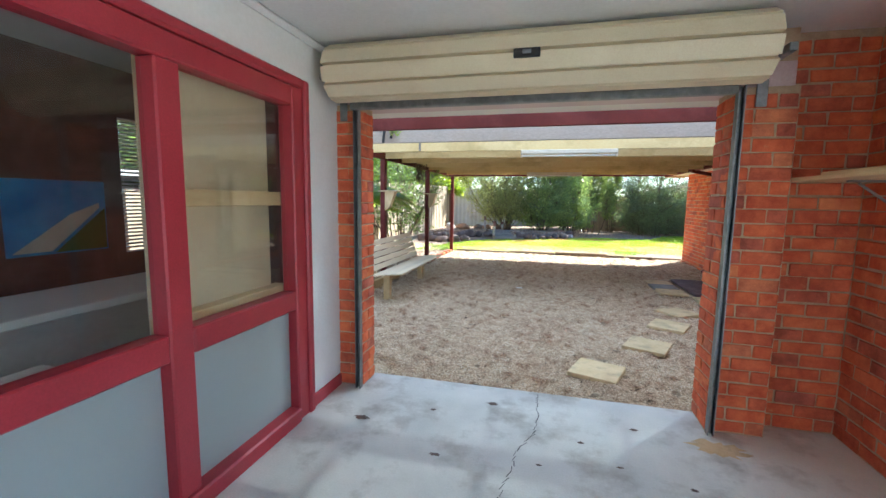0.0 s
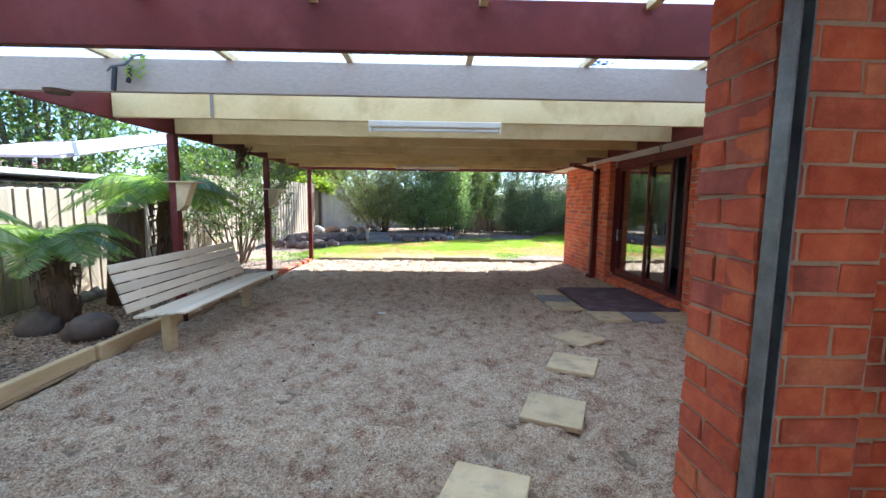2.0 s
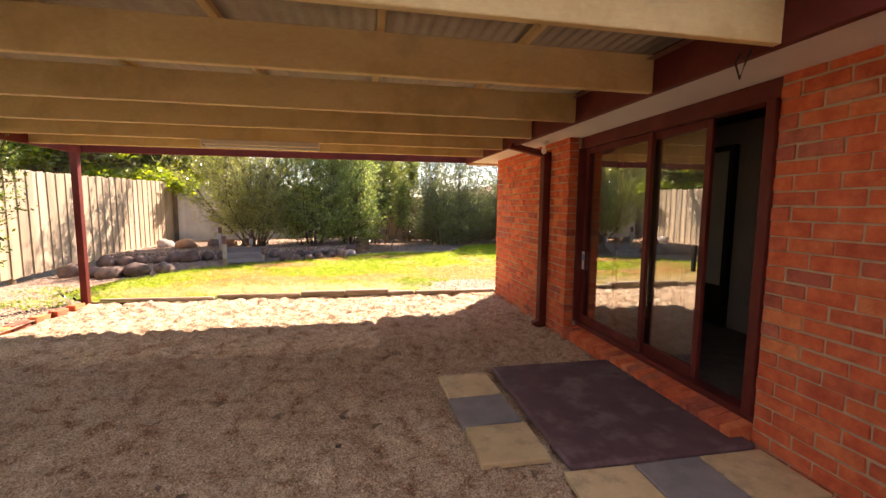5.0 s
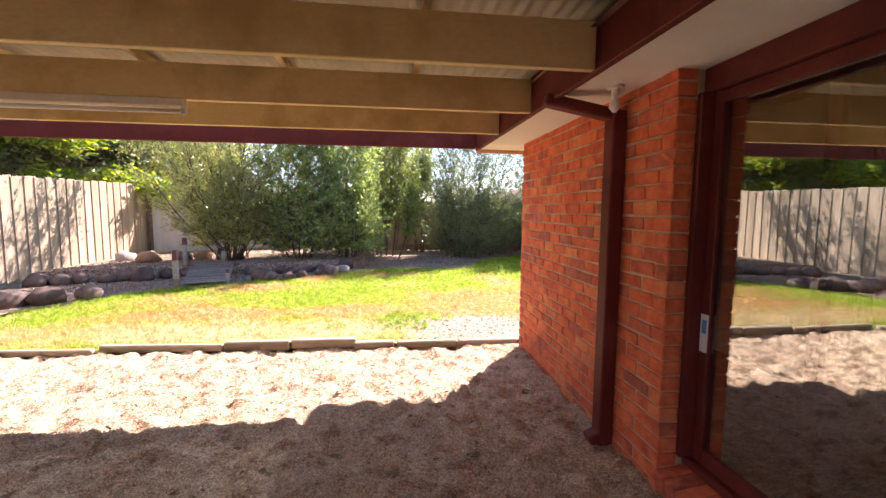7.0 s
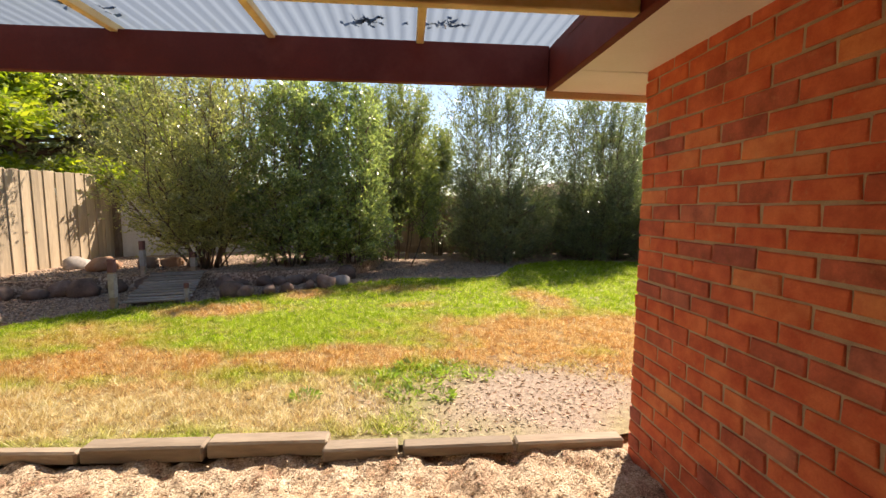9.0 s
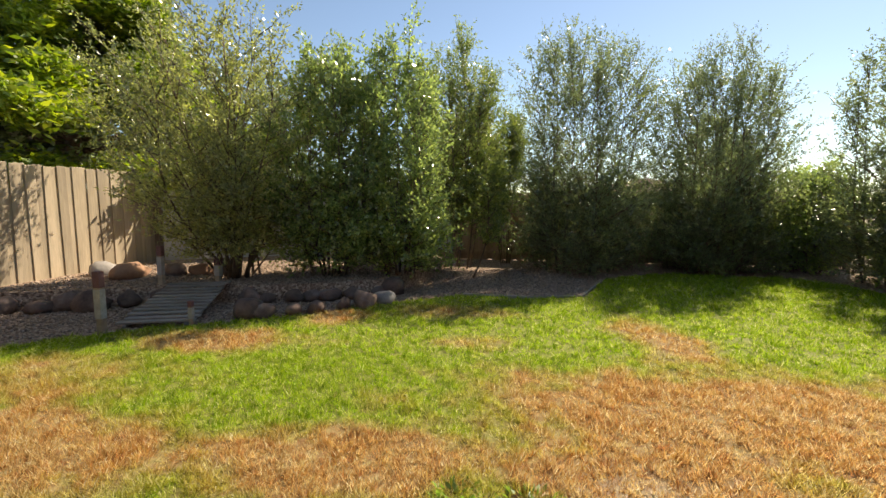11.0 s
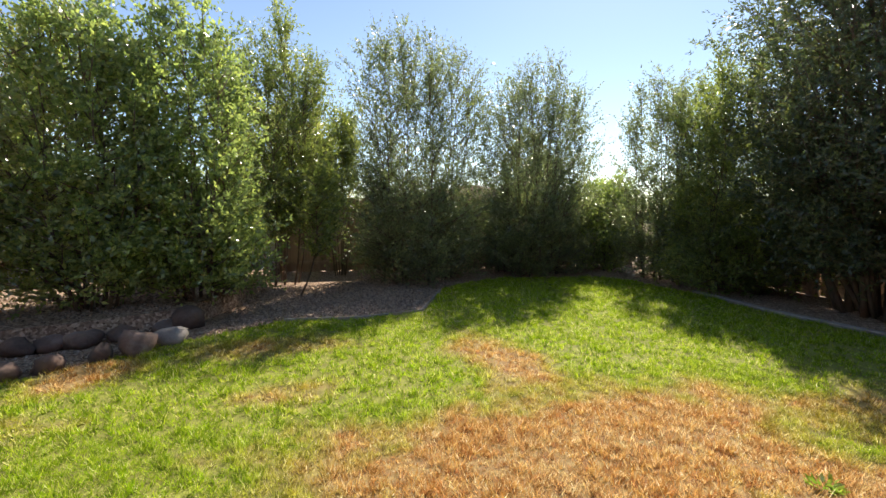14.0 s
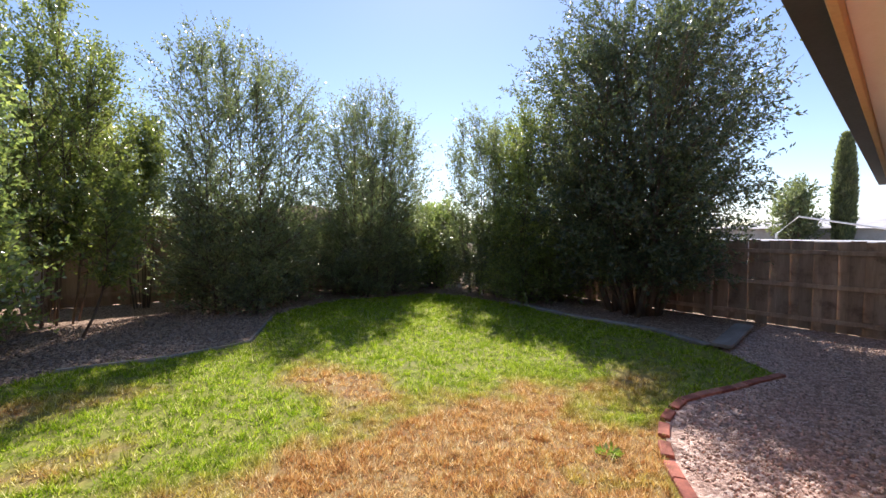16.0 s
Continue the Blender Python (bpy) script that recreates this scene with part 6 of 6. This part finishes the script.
tagged(part("backing_board", box(-1.79, -1.765, 1.5, 2.36, 0.0, 2.12, 0.004), M_BOARD), "beige board standing behind the glass", "board")
tagged(part("backing_board", box(-1.79, -1.765, 1.12, 1.46, 0.0, 0.76, 0.004), M_BOARD), "beige board standing behind the lower glass", "board")


# ---- small things under the roof ----
def roof_leaves(x, y, seed):
    rng = np.random.default_rng(seed)
    n = 26
    at = np.column_stack([x + rng.normal(size=n) * 0.07, y + rng.normal(size=n) * 0.035, np.full(n, 2.502)])
    v, f = leaf_cloud(at, np.column_stack([rng.normal(size=n), rng.normal(size=n), np.full(n, 0.12)]), 0.06, 0.03, rng)
    tagged(obj("leaf_litter", raw_mesh("leaf_litter", v, f), M_BARK), "small heap of dead leaves on the clear roof sheet", "leaves", "roof leaves")


for i, (x, y) in enumerate(((1.87, 12.3), (2.33, 12.3), (2.1, 4.9), (-1.3, 5.7), (1.4, 5.2), (0.4, 12.3))):
    roof_leaves(x, y, 300 + i)
tagged(part("cable_loop", tube([(3.03, 7.1, 2.24), (3.0, 7.1, 2.18), (3.0, 7.13, 2.1), (3.0, 7.16, 2.18), (3.03, 7.16, 2.24)], [0.006] * 5, 6), M_BLACK), "black cable loop hanging from the fascia", "cable")
wire = thing("hanging_ornament", (-1.96, 5.0, 2.2), "weathered metal ornament with dark strips on the first rafter", "ornament")
part("hook", tube([(-2.11, 5.02, 2.335), (-2.06, 4.995, 2.36), (-1.96, 4.99, 2.375), (-1.9, 4.99, 2.43), (-1.84, 5.0, 2.445)], [0.006, 0.01, 0.012, 0.01, 0.006], 7), M_STEEL, wire, "dull bent metal strap")
part("strip", beam((-2.04, 5.0, 2.36), (-2.06, 5.0, 2.195), 0.022, 0.03, 0.004), M_BLACK, wire, "dark hanging strip")
part("strip", beam((-1.93, 5.0, 2.37), (-1.955, 5.0, 2.25), 0.022, 0.028, 0.004), M_BLACK, wire, "dark hanging strip")
bm = bmesh.new()
orng = random.Random(4)
for k in range(26):
    c = Vector((-1.9 + orng.uniform(-0.07, 0.07), 4.995 + orng.uniform(-0.02, 0.01), 2.37 + orng.uniform(-0.08, 0.07)))
    d = Vector((orng.uniform(-1, 1), orng.uniform(-0.4, 0.2), orng.uniform(-1, 0.6))).normalized() * 0.03
    e = d.cross(Vector((0, 1, 0.2))).normalized() * 0.009
    bm.faces.new([bm.verts.new(v) for v in (c - d, c + e, c + d, c - e)])
part("leaves", bm, M_FROND, wire, "dry pale green sprig")
bm = tube([(-2.455, 5.01, 2.195), (-2.455, 5.01, 2.17)], [0.085, 0.07], 16)
tagged(part("rust_cap", bm, M_FERNBARK), "rusty brown cap under the first rafter", "cap")


# ---- wood chips and straw on the patio ----
def straw(name, label, seed, count, length, width, material):
    rng = np.random.default_rng(seed)
    x, y = rng.uniform(-2.7, 3.4, count), rng.uniform(3.3, 12.2, count)
    k = (x < 3.08) | (y > 7.0)
    x, y = x[k], y[k]
    z = np.array([-0.02 + 0.038 * dents_at(a, b, 3) for a, b in zip(x, y)]) + 0.003
    way = np.column_stack([rng.normal(size=(len(x), 2)), rng.normal(size=len(x)) * 0.25])
    v, f = leaf_cloud(np.column_stack([x, y, z]), way, length, width, rng)
    tagged(obj(name, raw_mesh(name, v, f), material), label, "mulch", "", "stuff")


straw("patio_chips", "pale tan wood chips strewn over the patio gravel", 401, 46000, 0.028, 0.009, M_CHIP)
straw("patio_chips", "brown wood chips strewn over the patio gravel", 402, 10000, 0.024, 0.009, M_CHIPBARK)

rng = np.random.default_rng(404)
for name, label, count, mat_ in (("dirt_litter", "pale straw and wood litter on the bare lawn patch", 1800, M_CHIP), ("dirt_litter", "brown bark litter on the bare lawn patch", 500, M_CHIPBARK)):
    a, r = rng.uniform(0, 6.283, count), np.sqrt(rng.uniform(0, 1, count))
    at = np.column_stack([3.0 + 1.5 * r * np.cos(a), 12.9 + 0.8 * r * np.sin(a), np.full(count, 0.006)])
    at = at[(at[:, 1] > 12.4) & ((at[:, 0] < 3.4) | (at[:, 1] > 12.6))]
    v, f = leaf_cloud(at, np.column_stack([rng.normal(size=(len(at), 2)), rng.normal(size=len(at)) * 0.2]), 0.045, 0.012, rng)
    tagged(obj(name, raw_mesh(name, v, f), mat_), label, "litter", "", "stuff")
straw("dead_leaves", "dark dead leaves scattered on the patio gravel", 403, 90, 0.06, 0.03, M_BARK)


# ---- details of the door and floor ----
sill = thing("brick_sill", (3.55, 8.7, 0.0), "sloping sill of red bricks set on edge under the door", "sill", "", "structure")
for i in range(26):
    ob = new("brick", brick_mesh(0.2)[i % 3])
    ob.matrix_world = pose(3.515, 7.45 + i * 0.0865, 0.065, 90, 0, 0) @ Matrix.Rotation(radians(8), 4, "Z")
    ob.parent = sill
    ob.matrix_parent_inverse = sill.matrix_world.inverted()
wsill = thing("window_sill", (3.16, 4.7, 1.12), "sill of red bricks set on edge under the house window", "sill", "", "structure")
for i in range(19):
    ob = new("brick", brick_mesh(0.2)[i % 3])
    ob.matrix_world = pose(3.195, 3.92 + i * 0.0865, 1.17, 90, 0, 0) @ Matrix.Rotation(radians(6), 4, "Z")
    ob.parent = wsill
    ob.matrix_parent_inverse = wsill.matrix_world.inverted()
inner = thing("inner_door", (5.15, 9.6, 0.14), "pale inner door in a dark frame inside the house", "door", "", "structure")
part("leaf", box(5.15, 5.19, 9.3, 10.0, 0.6, 2.1, 0.004), M_WHITE, inner)
part("kick_panel", box(5.145, 5.19, 9.3, 10.0, 0.14, 0.6, 0.004), M_BLACK, inner, "dark lower panel")
for y in (9.24, 10.0):
    part("frame", box(5.12, 5.198, y, y + 0.06, 0.14, 2.16, 0.004), M_BLACK, inner, "dark door frame")
part("frame_head", box(5.12, 5.198, 9.3, 10.0, 2.1, 2.16, 0.004), M_BLACK, inner, "dark door frame")
crack = bmesh.new()
cr = random.Random(9)
line = [(-0.03, 3.2), (-0.03, 3.05), (-0.02, 2.8), (-0.04, 2.62), (-0.13, 2.4), (-0.15, 2.2), (-0.2, 1.98), (-0.24, 1.6)]
for (xa, ya), (xb, yb) in zip(line, line[1:]):
    for k in range(4):
        p = Vector((xa + (xb - xa) * k / 4 + cr.uniform(-0.012, 0.012), ya + (yb - ya) * k / 4, 0.0045))
        q = Vector((xa + (xb - xa) * (k + 1) / 4 + cr.uniform(-0.012, 0.012), ya + (yb - ya) * (k + 1) / 4, 0.0045))
        w = Vector((cr.uniform(0.0015, 0.004), 0, 0))
        crack.faces.new([crack.verts.new(c) for c in (p - w, p + w, q + w, q - w)])
structure(part("floor_crack", crack, M_BLACK), "hairline crack in the concrete floor", "crack")


def spill(x, y, r, seed, material, label):
    rng = random.Random(seed)
    bm = bmesh.new()
    ring = [bm.verts.new((x + r * (1 + rng.uniform(-0.35, 0.35)) * math.cos(a * 0.2618), y + 0.6 * r * (1 + rng.uniform(-0.35, 0.35)) * math.sin(a * 0.2618), 0.004)) for a in range(24)]
    bm.faces.new(ring)
    structure(part("floor_stain", bm, material), label, "stain")


spill(1.06, 2.76, 0.15, 1, M_PAVER, "dried pale cement spill on the floor")
for i, (x, y, r) in enumerate(((-1.2, 2.51, 0.05), (-0.6, 2.24, 0.03), (0.25, 2.6, 0.02), (0.45, 2.4, 0.018), (-0.75, 2.75, 0.02), (0.6, 2.85, 0.025), (-0.35, 2.95, 0.04), (0.0, 2.3, 0.015), (0.8, 2.3, 0.02))):
    spill(x, y, r, 20 + i, M_DARKROCK, "dark drip stain on the concrete floor")
tagged(part("garden_hose", tube([(3.05, 3.6, 0.02), (3.0, 4.2, 0.02), (2.99, 4.7, 0.02), (3.06, 5.0, 0.0)], [0.016] * 4, 8), M_BLACK, None, "", True), "black plastic hose along the foot of the wall", "hose")
tagged(part("concrete_strip", box(3.02, 3.125, 3.4, 4.75, -0.05, 0.03, 0.008), M_CONCRETE), "narrow concrete strip at the foot of the wall", "strip")
tagged(part("rafter_splice", box(-1.905, -1.875, 5.985, 5.997, 2.21, 2.425, 0.002), M_GREYWOOD), "dark weathered splice plate on a rafter", "plate")
tagged(part("timber_rail", box(-1.702, -1.686, 1.5, 2.42, 1.45, 1.535, 0.003), M_PINE), "tan timber rail behind the glazed partition", "rail")
tagged(part("inner_sill", box(-1.78, -1.686, 1.5, 2.42, 0.0, 0.93, 0.004), M_PINE), "tan timber ledge behind the glazed partition", "ledge")


# ---- brickwork pieces ----
N = 26
brick_face(pr, (1.055, 2.98), (1.4, 2.98), 0.01, N - 1, 0)
brick_face(wn1, (1.4, 3.15), (1.86, 3.15), 0.01, 29, 0, shift=1)
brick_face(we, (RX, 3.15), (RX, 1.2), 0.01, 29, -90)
brick_face(pl, (-1.62, 2.97), (-1.4, 2.97), 0.01, N - 1, 0)
brick_face(pl, (-1.4, 2.97), (-1.4, 3.2), 0.01, N - 1, 90, shift=1)
brick_face(pr, (1.055, 3.25), (1.055, 2.98), 0.01, N - 1, -90, shift=1)
brick_face(w1, (3.13, 6.44), (3.13, 3.3), -0.06, 29, -90, openings=((0.91, 2.54, 1.2, 2.23),))
brick_face(w2, (3.56, 7.4), (3.56, 6.5), -0.06, 27, -90)
brick_face(w3, (3.43, 12.17), (3.43, 9.66), -0.06, 27, -90)
brick_face(w3, (3.43, 9.66), (3.53, 9.66), -0.06, 27, 0, shift=1)
brick_face(w4, (5.2, 12.17), (3.55, 12.17), -0.06, 27, 180)
